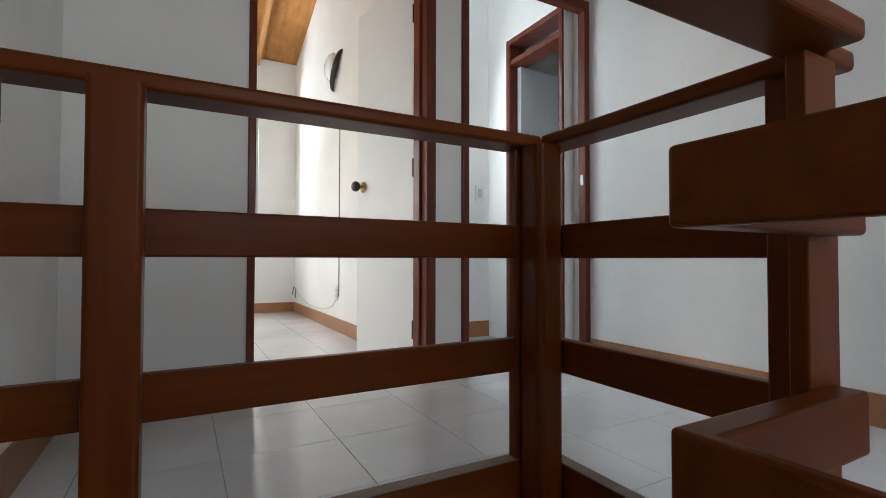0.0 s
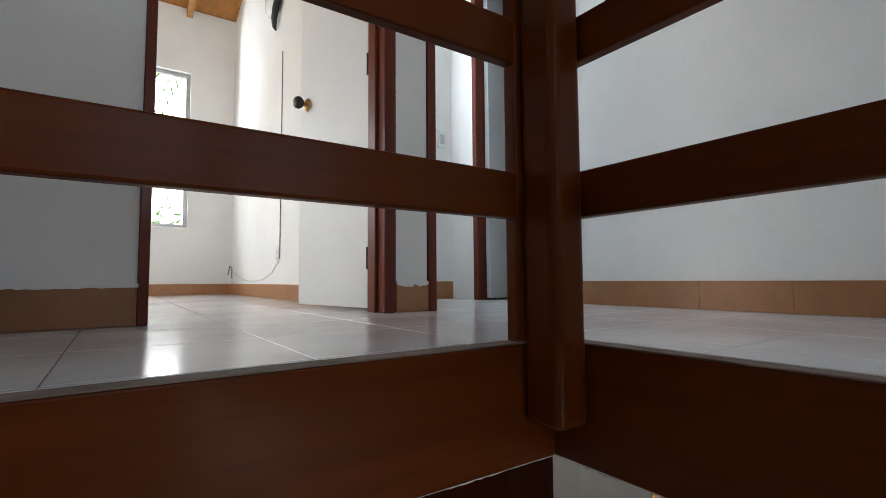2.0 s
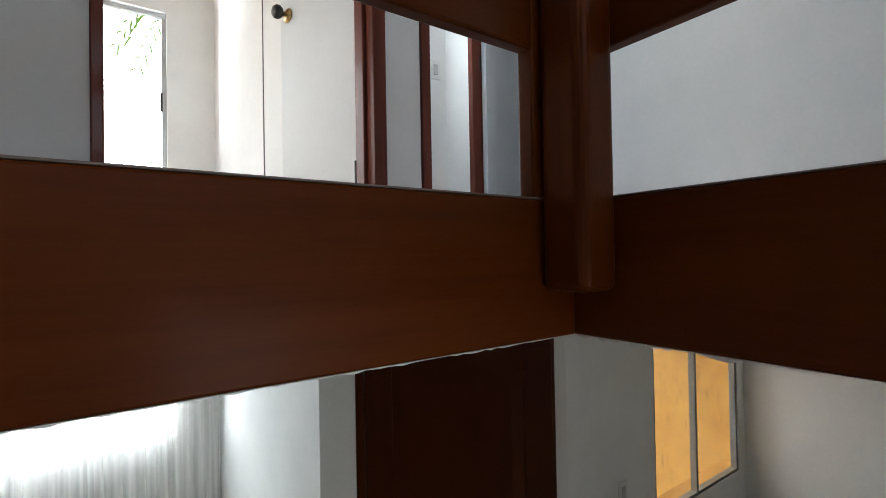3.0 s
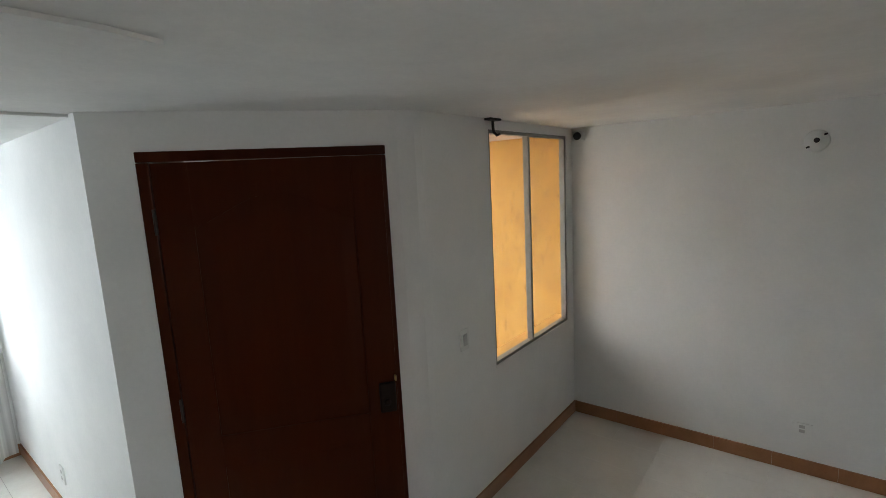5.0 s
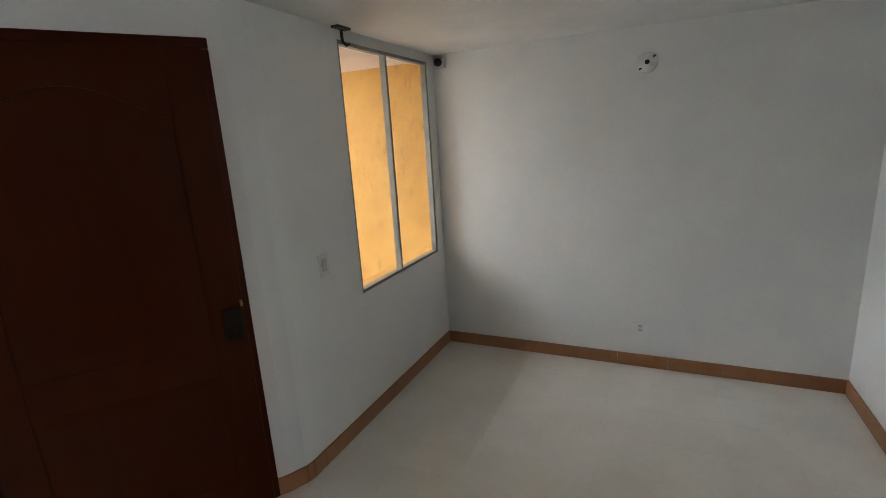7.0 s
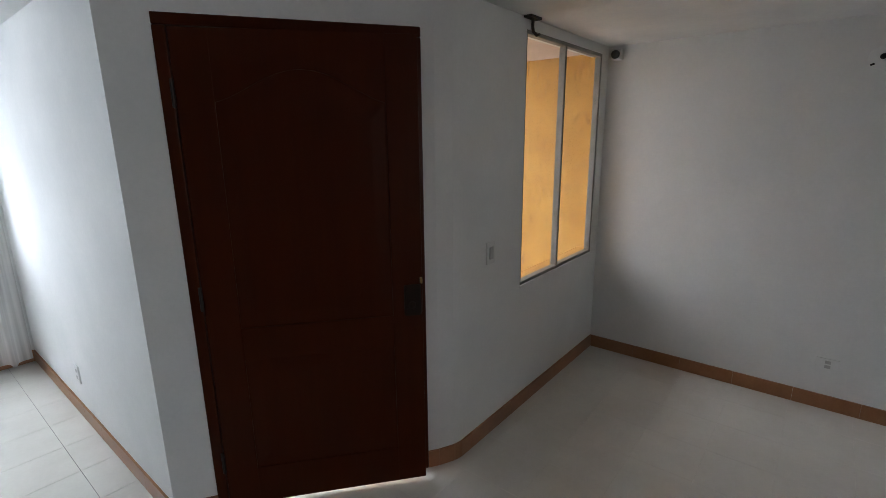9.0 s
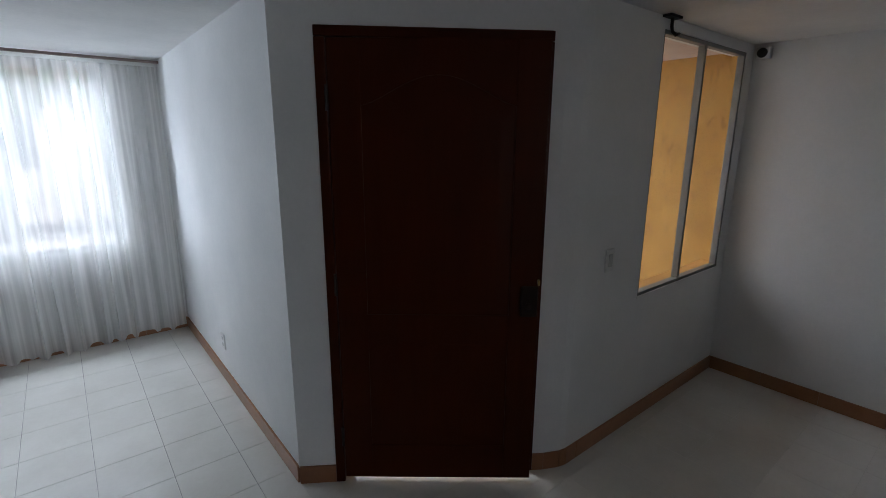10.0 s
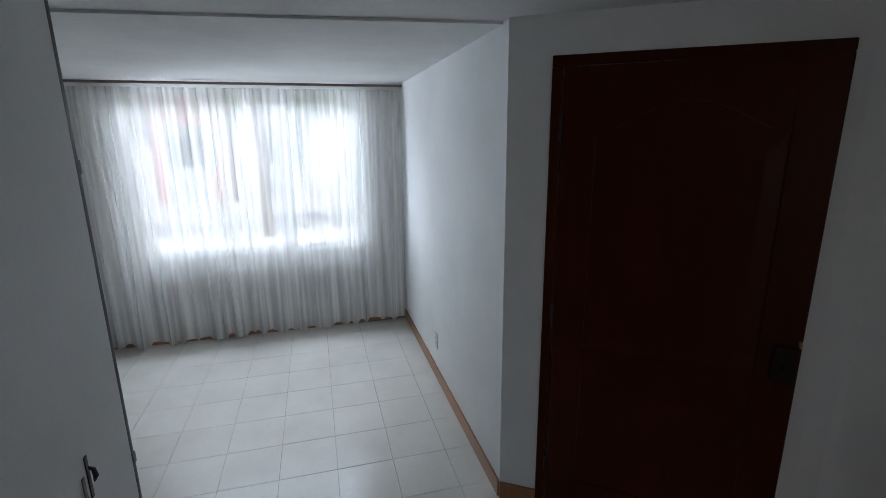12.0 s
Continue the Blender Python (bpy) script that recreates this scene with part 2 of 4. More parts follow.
def prism_bm(points, low, high, axis="z", bm=None):
    """A polygon in two coordinates, given depth along the third axis."""
    out = bm or bmesh.new()

    def at(p, h):
        return {"z": (p[0], p[1], h), "x": (h, p[0], p[1]), "y": (p[0], h, p[1])}[axis]
    a = [out.verts.new(at(p, low)) for p in points]
    b = [out.verts.new(at(p, high)) for p in points]
    n = len(points)
    out.faces.new(a)
    out.faces.new(b[::-1])
    for i in range(n):
        out.faces.new((a[i], b[i], b[(i + 1) % n], a[(i + 1) % n]))
    bmesh.ops.recalc_face_normals(out, faces=out.faces)
    return out


def tube_bm(points, radius, sides=10, bm=None, closed_ends=True):
    """A round tube along a few points; radius may be a list."""
    out = bm or bmesh.new()
    pts = [Vector(p) for p in points]
    rad = radius if isinstance(radius, (list, tuple)) else [radius] * len(pts)
    rings = []
    up = None
    for i, p in enumerate(pts):
        d = (pts[min(i + 1, len(pts) - 1)] - pts[max(i - 1, 0)]).normalized()
        if up is None:
            up = Vector((0, 0, 1)) if abs(d.z) < 0.9 else Vector((1, 0, 0))
        s = d.cross(up).normalized()
        up = s.cross(d).normalized()
        rings.append([out.verts.new(p + rad[i] * (math.cos(2 * math.pi * k / sides) * s + math.sin(2 * math.pi * k / sides) * up)) for k in range(sides)])
    for a, b in zip(rings, rings[1:]):
        for k in range(sides):
            out.faces.new((a[k], a[(k + 1) % sides], b[(k + 1) % sides], b[k]))
    if closed_ends:
        out.faces.new(rings[0])
        out.faces.new(rings[-1][::-1])
    bmesh.ops.recalc_face_normals(out, faces=out.faces)
    return out


def lathe_bm(profile, centre, direction, sides=20):
    """A turned shape: (distance along, radius) pairs about an axis."""
    d = Vector(direction).normalized()
    pts = [Vector(centre) + d * a for a, _ in profile]
    return tube_bm(pts, [max(r, 0.0005) for _, r in profile], sides)


def finish(bm, name, material, smooth=False):
    me = bpy.data.meshes.new(name)
    bm.normal_update()
    bm.to_mesh(me)
    bm.free()
    me.materials.append(material)
    if smooth:
        for p in me.polygons:
            p.use_smooth = True
    return me


def part(name, bm, material, parent, label="", smooth=False):
    ob = new(name, finish(bm, name, material, smooth))
    ob.parent = parent
    if parent is not None:
        ob.matrix_parent_inverse = parent.matrix_world.inverted()
    return tagged(ob, label)


def thing(name, at, label, category, group="", kind=""):
    """An Empty at a thing's base, to which its parts are hung."""
    ob = new(name)
    ob.empty_display_size = 0.05
    ob.location = at
    ob.matrix_world = Matrix.Translation(at)
    bpy.context.view_layer.update()
    return tagged(ob, label, category, group, kind)


def structure(name, bm, material, label, category):
    ob = new(name, finish(bm, name, material))
    return tagged(ob, label, category, "", "structure")


def cells_bm(u0, u1, z0, z1, holes, put):
    """Fill a wall's face by boxes round its openings; put(ua, ub, za, zb) adds one."""
    us = sorted({u0, u1, *[h[0] for h in holes], *[h[1] for h in holes]})
    for ua, ub in zip(us, us[1:]):
        inside = sorted((h[2], h[3]) for h in holes if h[0] <= ua and h[1] >= ub)
        z = z0
        for lo, hi in inside:
            if lo > z:
                put(ua, ub, z, lo)
            z = hi
        if z < z1:
            put(ua, ub, z, z1)


def wall_along_x(name, x0, x1, y0, y1, z0, z1, holes=(), label="white painted plaster wall", material=None):
    bm = bmesh.new()
    cells_bm(x0, x1, z0, z1, holes, lambda a, b, c, d: box_bm(a, b, y0, y1, c, d, bm=bm))
    return structure(name, bm, material or plaster, label, "wall")


def wall_along_y(name, y0, y1, x0, x1, z0, z1, holes=(), label="white painted plaster wall", material=None):
    bm = bmesh.new()
    cells_bm(y0, y1, z0, z1, holes, lambda a, b, c, d: box_bm(x0, x1, a, b, c, d, bm=bm))
    return structure(name, bm, material or plaster, label, "wall")


# ---- large structure ----
UP = 2.39          # upper floor level
CEIL = 2.20        # ground floor ceiling
T = 0.12           # wall thickness

wall_along_y("wall_dining_east", -1.205, 1.545, 3.34, 3.46, 0, CEIL)
wall_along_x("wall_patio_window", 1.725, 3.34, 1.5, 1.62, 0, CEIL, [(2.205, 3.338, 0.78, 2.145)])
wall_along_y("wall_living_east", 2.21, 4.68, 0.53, 0.65, 0, CEIL)
wall_along_x("wall_living_north", -2.72, 0.65, 4.68, 4.80, 0, CEIL, [(-1.70, 0.13, 0.765, 2.12)])
wall_along_y("wall_living_west", -2.6, 4.68, -2.72, -2.6, 0, CEIL)
wall_along_y("wall_stair", -2.6, 1.93, -1.02, -0.9, 0, CEIL, label="white plaster wall beside the stairs")
wall_along_x("wall_dining_south", 0.9, 3.34, -1.205, -1.085, 0, CEIL)
wall_along_y("wall_kitchen_east", -2.6, -1.205, 0.9, 1.02, 0, CEIL)
# Both openings are unseen, added so that daylight comes in from behind.
wall_along_x("wall_back", -2.72, 2.82, -2.72, -2.6, 0, 4.5, [(-0.55, 1.15, 3.2, 4.4), (0.0, 0.85, 1.0, 2.05)])

structure("trim_patio_window_reveal", box_bm(3.236, 3.339, 1.501, 1.544, 0.78, 2.145), plaster, "white plaster strip beside the patio window", "trim")

structure("trim_patio_wall_end", box_bm(3.322, 3.3375, 1.5455, 1.63, 0.786, 2.144), yellow_paint, "yellow painted end of the patio wall beside the window", "trim")
structure("trim_patio_outer_sill", box_bm(2.207, 3.337, 1.5455, 1.64, 0.7805, 0.785), yellow_paint, "thin yellow painted outer window sill", "trim")

# the diagonal entrance wall
DA, DB = Vector((0.53, 2.205, 0)), Vector((1.615, 1.485, 0))
DU = (DB - DA).normalized()
DN = Vector((-DU.y, DU.x, 0))       # towards the patio
DIAG = Matrix(((DU.x, DN.x, 0, DA.x), (DU.y, DN.y, 0, DA.y), (0, 0, 1, 0), (0, 0, 0, 1)))
DLEN = (DB - DA).length
bm = bmesh.new()
cells_bm(0, DLEN - 0.11, 0, CEIL, [(0.172, 1.135, 0, 2.05)], lambda a, b, c, d: box_bm(a, b, 0, T, c, d, bm=bm))
bm.transform(DIAG)
P0, P2 = DA + DU * (DLEN - 0.11), Vector((1.725, 1.5, 0))
arc = [P0.lerp(DB, f).lerp(DB.lerp(P2, f), f) for f in (0.0, 0.4, 0.6, 1.0)]
back = P0 + DN * T
prism_bm([(p.x, p.y) for p in arc] + [(1.725, 1.62), (back.x, back.y)], 0, CEIL, "z", bm)
structure("wall_entrance", bm, plaster, "white plaster diagonal wall holding the front door", "wall")

# upper floor walls
NORTH = [(-0.325, 0.50, UP - 0.05, 4.43), (0.643, 1.5, UP - 0.05, 4.44)]
wall_along_x("wall_landing_north", -2.6, 2.82, 1.45, 1.57, UP - 0.1, 6.13, NORTH, label="white plaster wall with two door openings")
bm = prism_bm([(-2.6, UP - 0.1), (1.45, UP - 0.1), (1.45, 6.13), (-2.6, 4.5)], 1.5, 1.62, "x")
structure("wall_landing_east", bm, plaster, "white plaster wall along the landing", "wall")
bm = prism_bm([(-2.6, CEIL), (1.45, CEIL), (1.45, 6.13), (-2.6, 4.5)], -1.02, -0.9, "x")
structure("wall_landing_west", bm, plaster, "white plaster wall above the stairs", "wall")
bm = prism_bm([(1.57, UP), (4.72, UP), (4.72, 5.065), (1.57, 6.105)], 0.52, 0.643, "x")
structure("wall_bedroom_east", bm, plaster, "white plaster bedroom wall", "wall")
# The gap in this unseen wall is invented, for the bedroom's side fill lamp.
bm = prism_bm([(1.57, UP), (2.25, UP), (2.25, 5.88), (1.57, 6.105)], -2.72, -2.6, "x")
prism_bm([(3.55, UP), (4.72, UP), (4.72, 5.065), (3.55, 5.451)], -2.72, -2.6, "x", bm)
prism_bm([(2.25, 4.3), (3.55, 4.3), (3.55, 5.451), (2.25, 5.88)], -2.72, -2.6, "x", bm)
box_bm(-2.72, -2.6, 2.25, 3.55, UP, 3.0, bm=bm)
structure("wall_bedroom_west", bm, plaster, "white plaster bedroom wall", "wall")
wall_along_x("wall_bedroom_north", -2.72, 0.643, 4.72, 4.84, UP - 0.012, 5.06, [(-1.2, 0.142, 3.0, 4.45)])
# The opening is made up and out of sight, to admit a fill lamp.
wall_along_x("wall_passage_north", 0.643, 2.82, 2.37, 2.49, UP, 5.7, [(0.7, 1.12, 3.2, 4.5)])
wall_along_y("wall_passage_east", 1.57, 2.37, 1.43, 1.55, UP, 5.7, [(1.575, 2.13, UP, 4.47)])
wall_along_y("wall_bathroom_east", 1.57, 2.37, 2.7, 2.82, UP, 5.7)
# The slab leaves a made-up hole for the passage's fill lamp.
bm = bmesh.new()
for a in ((0.643, 0.78, 1.57, 2.49), (1.28, 2.82, 1.57, 2.49), (0.78, 1.28, 1.57, 1.7), (0.78, 1.28, 2.2, 2.49)):
    box_bm(*a, 5.7, 5.78, bm=bm)
box_bm(1.552, 2.698, 1.572, 2.368, 4.75, 4.8, bm=bm)
structure("ceiling_passage", bm, plaster_ceiling, "white plaster ceiling over the passage", "ceiling")

# slab between the floors, with the stairwell left open
WELL_X0, WELL_X1, WELL_Y1 = -0.9, 0.372, 0.55
bm = bmesh.new()
for a in ((-2.72, -1.02, -2.72, 4.84), (-1.02, -0.9, 1.45, 4.84), (-0.9, 0.415, 0.59, 4.84), (0.415, 0.65, -2.6, 4.84), (0.65, 3.46, -2.72, 2.55),
          (-0.04, 0.415, -2.6, -0.12), (-0.9, -0.04, -2.6, -1.55)):
    box_bm(a[0], a[1], a[2], a[3], CEIL, UP - 0.012, bm=bm)
structure("ceiling_ground_floor", bm, plaster_ceiling, "rough white plaster ceiling slab", "ceiling")
bm = prism_bm([(-2.6, 2.58), (0.529, 2.27), (0.529, 4.679), (-2.6, 4.679)], CEIL - 0.012, CEIL - 0.001)
structure("ceiling_living_patch", bm, plaster_ceiling, "slightly lower plastered strip of ceiling", "ceiling")
bm = prism_bm([(-0.89, 1.10), (0.30, 1.10), (0.41, 1.125), (0.28, 1.145), (-0.89, 1.15)], CEIL - 0.011, CEIL - 0.0005)
structure("ceiling_trowel_ridge", bm, plaster_ceiling, "low ridge of rough plaster across the ceiling", "ceiling")
bm = prism_bm([(0.66, 2.30), (1.72, 1.63), (3.338, 1.63), (3.338, 2.55), (0.66, 2.55)], CEIL - 0.03, CEIL - 0.002)
structure("ceiling_patio_soffit", bm, pink_paint, "pale pink soffit over the patio", "ceiling")

# pitched timber roof
bm = bmesh.new()
for i in range(60):
    x0 = -2.75 + i * 0.095
    prism_bm([(4.9, 5.01), (1.45, 6.149), (1.45, 6.174), (4.9, 5.035)], x0, x0 + 0.093, "x", bm)
    prism_bm([(1.45, 6.149), (-2.75, 4.46), (-2.75, 4.485), (1.45, 6.174)], x0, x0 + 0.093, "x", bm)
structure("ceiling_roof_boards", bm, pine_x, "varnished pine boarded sloping ceiling", "ceiling")
bm = prism_bm([(4.92, 5.04), (1.45, 6.185), (-2.78, 4.49), (-2.78, 4.55), (1.45, 6.265), (4.92, 5.115)], -2.78, 2.95, "x")
structure("roof", bm, facade_brick, "red pitched roof covering", "roof")
for x in (-1.9, -1.25, -0.6, 0.09):
    bm = prism_bm([(4.72, 4.98), (1.57, 6.02), (1.57, 6.105), (4.72, 5.065)], x, x + 0.05, "x")
    tagged(new("rafter", finish(bm, "rafter", pine_light)), "light pine rafter under the sloping ceiling", "rafter", "roof rafters")

# ---- fascia round the stairwell ----
def fascia(name, bm, material):
    return structure(name, bm, material, "dark varnished wooden fascia board round the stairwell", "trim")


fascia("trim_fascia_north", box_bm(WELL_X0, 0.376, 0.55, 0.588, 2.154, UP - 0.004, 0.004), wood_x)
fascia("trim_fascia_east", box_bm(0.376, 0.412, -0.12, 0.588, 2.154, UP - 0.004, 0.004), wood_y)
fascia("trim_fascia_south", box_bm(-0.04, 0.372, -0.16, -0.122, 2.154, UP - 0.004, 0.004), wood_x)
fascia("trim_fascia_stairs", box_bm(-0.078, -0.042, -1.55, -0.16, 2.154, UP - 0.004, 0.004), wood_y)


edge_mortar = surface("brown_grey_edge_mortar", (0.16, 0.12, 0.10), (0.26, 0.21, 0.18), 0.8, 12, 120, 0.3)
structure("trim_edge_north", box_bm(WELL_X0, 0.376, 0.551, 0.591, UP - 0.0038, UP - 0.0008, 0.001), edge_mortar, "grey-brown mortar strip along the stairwell edge", "trim")
structure("trim_edge_east", box_bm(0.377, 0.4155, -0.12, 0.591, UP - 0.0038, UP - 0.0008, 0.001), edge_mortar, "grey-brown mortar strip along the stairwell edge", "trim")


# ---- balustrade round the stairwell ----
def softened(bm, width=0.009):
    """Round the long edges of a sawn board."""
    bmesh.ops.bevel(bm, geom=list(bm.edges), offset=width, segments=3, affect="EDGES", profile=0.5)
    return bm


def post_bm(x0, x1, y0, y1, z0, z1, rounding=0.12):
    """A post with well rounded edges and a rounded foot."""
    size = rounding * min(x1 - x0, y1 - y0)
    bm = box_bm(x0, x1, y0, y1, z0, z1)
    upright = [e for e in bm.edges if abs(e.verts[0].co.z - e.verts[1].co.z) > 0.1]
    bmesh.ops.bevel(bm, geom=upright, offset=size, segments=5, affect="EDGES", profile=0.5)
    low = [e for e in bm.edges if all(v.co.z < z0 + 0.001 for v in e.verts)]
    bmesh.ops.bevel(bm, geom=low, offset=size * 0.8, segments=4, affect="EDGES", profile=0.5)
    return bm


rails = thing("balustrade", (0.33, 0.5, UP), "dark varnished wooden balustrade with flat horizontal rails around the stairwell", "balustrade")
part("corner_post", post_bm(0.288, 0.3745, 0.458, 0.5495, 2.235, 3.262, 0.24), wood_z, rails)
part("stile", box_bm(0.277, 0.31, 0.5497, 0.582, UP, 3.262, 0.004), wood_z, rails)
part("post", post_bm(-0.692, -0.606, 0.468, 0.55, 2.235, 3.262), wood_z, rails)
part("post", post_bm(0.352, 0.42, -0.112, -0.064, 2.235, 3.262), wood_z, rails)
part("post", post_bm(0.266, 0.362, -0.166, -0.138, 2.235, 3.262), wood_z, rails)
for lo, hi in ((2.634, 2.727), (2.951, 3.045)):
    part("rail", box_bm(WELL_X0 + 0.003, 0.372, 0.5505, 0.58, lo, hi, 0.005), wood_x, rails)
    part("rail", box_bm(0.378, 0.408, -0.06, 0.545, lo, hi, 0.005), wood_y, rails)
part("handrail", softened(prism_bm([(WELL_X0 + 0.003, 0.508), (0.335, 0.508), (0.437, 0.61), (WELL_X0 + 0.003, 0.61)], 3.262, 3.297)), wood_x, rails)
part("handrail", softened(prism_bm([(0.335, 0.507), (0.335, -0.165), (0.437, -0.165), (0.437, 0.609)], 3.262, 3.297)), wood_y, rails)
part("bracket", box_bm(-0.885, -0.815, 0.52, 0.55, 3.165, 3.262, 0.012, 3), wood_z, rails)

stair_rails = thing("balustrade", (-0.05, -0.2, UP), "dark wooden balustrade beside the upper stairs with thick flat rails", "balustrade")
for lo, hi in ((2.667, 2.759), (2.983, 3.078)):
    elbow = [(-0.061, -1.5), (-0.036, -1.5), (-0.036, -0.215), (0.325, -0.215), (0.325, -0.168), (-0.061, -0.168)]
    part("rail", softened(prism_bm(elbow, lo, hi), 0.007), wood_x, stair_rails)
part("handrail", softened(box_bm(-0.085, 0.345, -0.212, -0.107, 3.274, 3.309)), wood_x, stair_rails)
part("handrail", softened(box_bm(-0.085, 0.018, -1.5, -0.213, 3.274, 3.309)), wood_y, stair_rails)
part("post", box_bm(-0.055, 0.02, -1.5, -1.43, UP - 0.004, 3.274, 0.006), wood_z, stair_rails)
part("post", box_bm(-0.053, 0.02, -0.9, -0.83, UP - 0.004, 3.274, 0.006), wood_z, stair_rails)

# ---- stairs ----
stairs = thing("staircase", (-0.5, 0.5, 0), "open-riser wooden staircase along the white wall", "staircase")
RISE, GOING, FOOT = UP / 13, 0.155, 0.53
for k in range(1, 13):
    y1 = FOOT - (k - 1) * GOING
    part("tread", box_bm(-0.86, -0.14, y1 - 0.2, y1, k * RISE - 0.045, k * RISE, 0.006), step_wood, stairs)
for x in (-0.895, -0.135):
    pts = [(FOOT + 0.03, 0.0), (FOOT + 0.03, 0.16), (FOOT - 12.3 * GOING, UP - 0.04), (FOOT - 12.3 * GOING, UP - 0.32), (FOOT - 0.22, 0.0)]
    part("stringer", prism_bm(pts, x, x + 0.035, "x"), wood_y, stairs)


# ---- doors upstairs ----
def door_frame(name, bms, label):
    ob = thing(name, (0, 0, 0), label, "door frame", "", "structure")
    for n, b in bms:
        part(n, b, frame_wood, ob)
    return ob


door_frame("door_frame_bedroom", [
    ("jamb", box_bm(-0.325, -0.297, 1.437, 1.583, UP, 4.39, 0.004)),
    ("jamb", box_bm(0.447, 0.497, 1.437, 1.583, UP, 4.39, 0.004)),
    ("stop", box_bm(0.433, 0.447, 1.49, 1.55, UP, 4.39, 0.003)),
    ("head", box_bm(-0.325, 0.497, 1.437, 1.583, 4.39, 4.43, 0.004))], "dark red stained door frame of the bedroom")
door_frame("door_frame_passage", [
    ("jamb", box_bm(0.645, 0.683, 1.437, 1.583, UP, 4.38, 0.004)),
    ("jamb", box_bm(1.460, 1.498, 1.437, 1.492, UP, 4.38, 0.004)),
    ("head", box_bm(0.645, 1.498, 1.437, 1.492, 4.38, 4.44, 0.004))], "dark red stained door frame of the passage")
tagged(part("strike_plate", box_bm(1.4575, 1.4605, 1.452, 1.472, 3.375, 3.435, 0.001), aluminium, bpy.data.objects["door_frame_passage"]), "small metal strike plate")
door_frame("door_frame_bathroom", [
    ("jamb", box_bm(1.417, 1.56, 2.09, 2.13, UP, 4.43, 0.004)),
    ("jamb", box_bm(1.417, 1.56, 1.575, 1.605, UP, 4.43, 0.004)),
    ("transom_bar", box_bm(1.425, 1.55, 1.606, 2.089, 4.29, 4.325, 0.004)),
    ("head", box_bm(1.417, 1.56, 1.575, 2.13, 4.43, 4.468, 0.004))], "dark red stained door frame with a glazed transom")
p = part("transom_pane", box_bm(1.485, 1.489, 1.606, 2.089, 4.326, 4.429), glass, bpy.data.objects["door_frame_bathroom"])
p.visible_shadow = False


def knob_parts(parent, centre, outward):
    c, d = Vector(centre), Vector(outward).normalized()
    part("rose", lathe_bm([(0, 0.032), (0.004, 0.032), (0.009, 0.026), (0.01, 0.012), (0.03, 0.011)], c, d, 24), brass, parent, "round brass rose", True)
    part("knob", lathe_bm([(0.028, 0.012), (0.034, 0.022), (0.045, 0.029), (0.058, 0.029), (0.068, 0.022), (0.07, 0.004)], c, d, 24), black_metal, parent, "dark round door knob", True)


def leaf_thing(name, hinge, free, z0, z1, material, label, thick=0.036):
    """A flush door leaf from its hinge to its free edge."""
    h, f = Vector((*hinge, 0)), Vector((*free, 0))
    u = (f - h).normalized()
    n = Vector((-u.y, u.x, 0))
    m = Matrix(((u.x, n.x, 0, h.x), (u.y, n.y, 0, h.y), (0, 0, 1, 0), (0, 0, 0, 1)))
    ob = thing(name, (h.x, h.y, z0), label, "door", "", "structure")
    b = box_bm(0, (f - h).length, -thick / 2, thick / 2, z0, z1, 0.003)
    b.transform(m)
    part("leaf", b, material, ob)
    for z in (z0 + 0.2, z0 + 1.0, z1 - 0.2):
        b = tube_bm([(-0.004, thick / 2 + 0.004, z - 0.045), (-0.004, thick / 2 + 0.004, z + 0.045)], 0.006, 8)
        b.transform(m)
        part("hinge", b, black_metal, ob)
    return ob, m, (f - h).length


leaf, lm, ll = leaf_thing("door_bedroom", (0.472, 1.60), (0.369, 2.15), UP + 0.012, 4.375, white_paint, "white painted flush bedroom door standing open")
knob_parts(leaf, lm @ Vector((ll - 0.072, 0.018, 3.362)), lm.to_3x3() @ Vector((0, 1, 0)))
leaf, lm, ll = leaf_thing("door_bathroom", (1.482, 2.066), (1.98, 2.095), UP + 0.012, 4.28, grey_paint, "pale grey painted bathroom door standing open")
knob_parts(leaf, lm @ Vector((ll - 0.06, -0.018, 3.385)), lm.to_3x3() @ Vector((0, -1, 0)))


# ---- windows ----
def window(name, x0, x1, z0, z1, y_in, y_out, bars, label, sill=True, rail=0.035, metal=aluminium, deep=0.02):
    """An aluminium window in a wall that runs along x; bars are the places of its uprights."""
    ob = thing(name, ((x0 + x1) / 2, (y_in + y_out) / 2, z0), label, "window", "", "structure")
    ym = (y_in + y_out) / 2
    fr = part("window_frame", box_bm(x0, x1, ym - deep, ym + deep, z0, z0 + rail, 0.003), metal, ob)
    part("rail", box_bm(x0, x1, ym - deep, ym + deep, z1 - rail, z1, 0.003), metal, fr)
    edges = [x0 + rail / 2, *bars, x1 - rail / 2]
    for x in edges:
        part("stile", box_bm(x - rail / 2, x + rail / 2, ym - deep + 0.002, ym + deep + 0.002, z0 + rail, z1 - rail, 0.003), metal, fr)
    for a, b in zip(edges, edges[1:]):
        p = part("pane", box_bm(a + rail / 2, b - rail / 2, ym, ym + 0.004, z0 + rail, z1 - rail), glass, ob)
        p.visible_shadow = False
    if sill:
        part("window_sill", box_bm(x0 - 0.005, x1 + 0.005, y_in - 0.006, ym - deep - 0.001, z0 - 0.012, z0 + 0.004, 0.004), plaster, ob)
    return ob


window("window_patio", 2.205, 3.235, 0.78, 2.145, 1.503, 1.544, [2.685], "aluminium two-light window looking on a yellow wall", rail=0.021, metal=window_grey, deep=0.0203)
window("window_living", -1.70, 0.13, 0.765, 2.12, 4.68, 4.80, [-1.1, -0.47], "wide aluminium living room window behind sheer curtains")
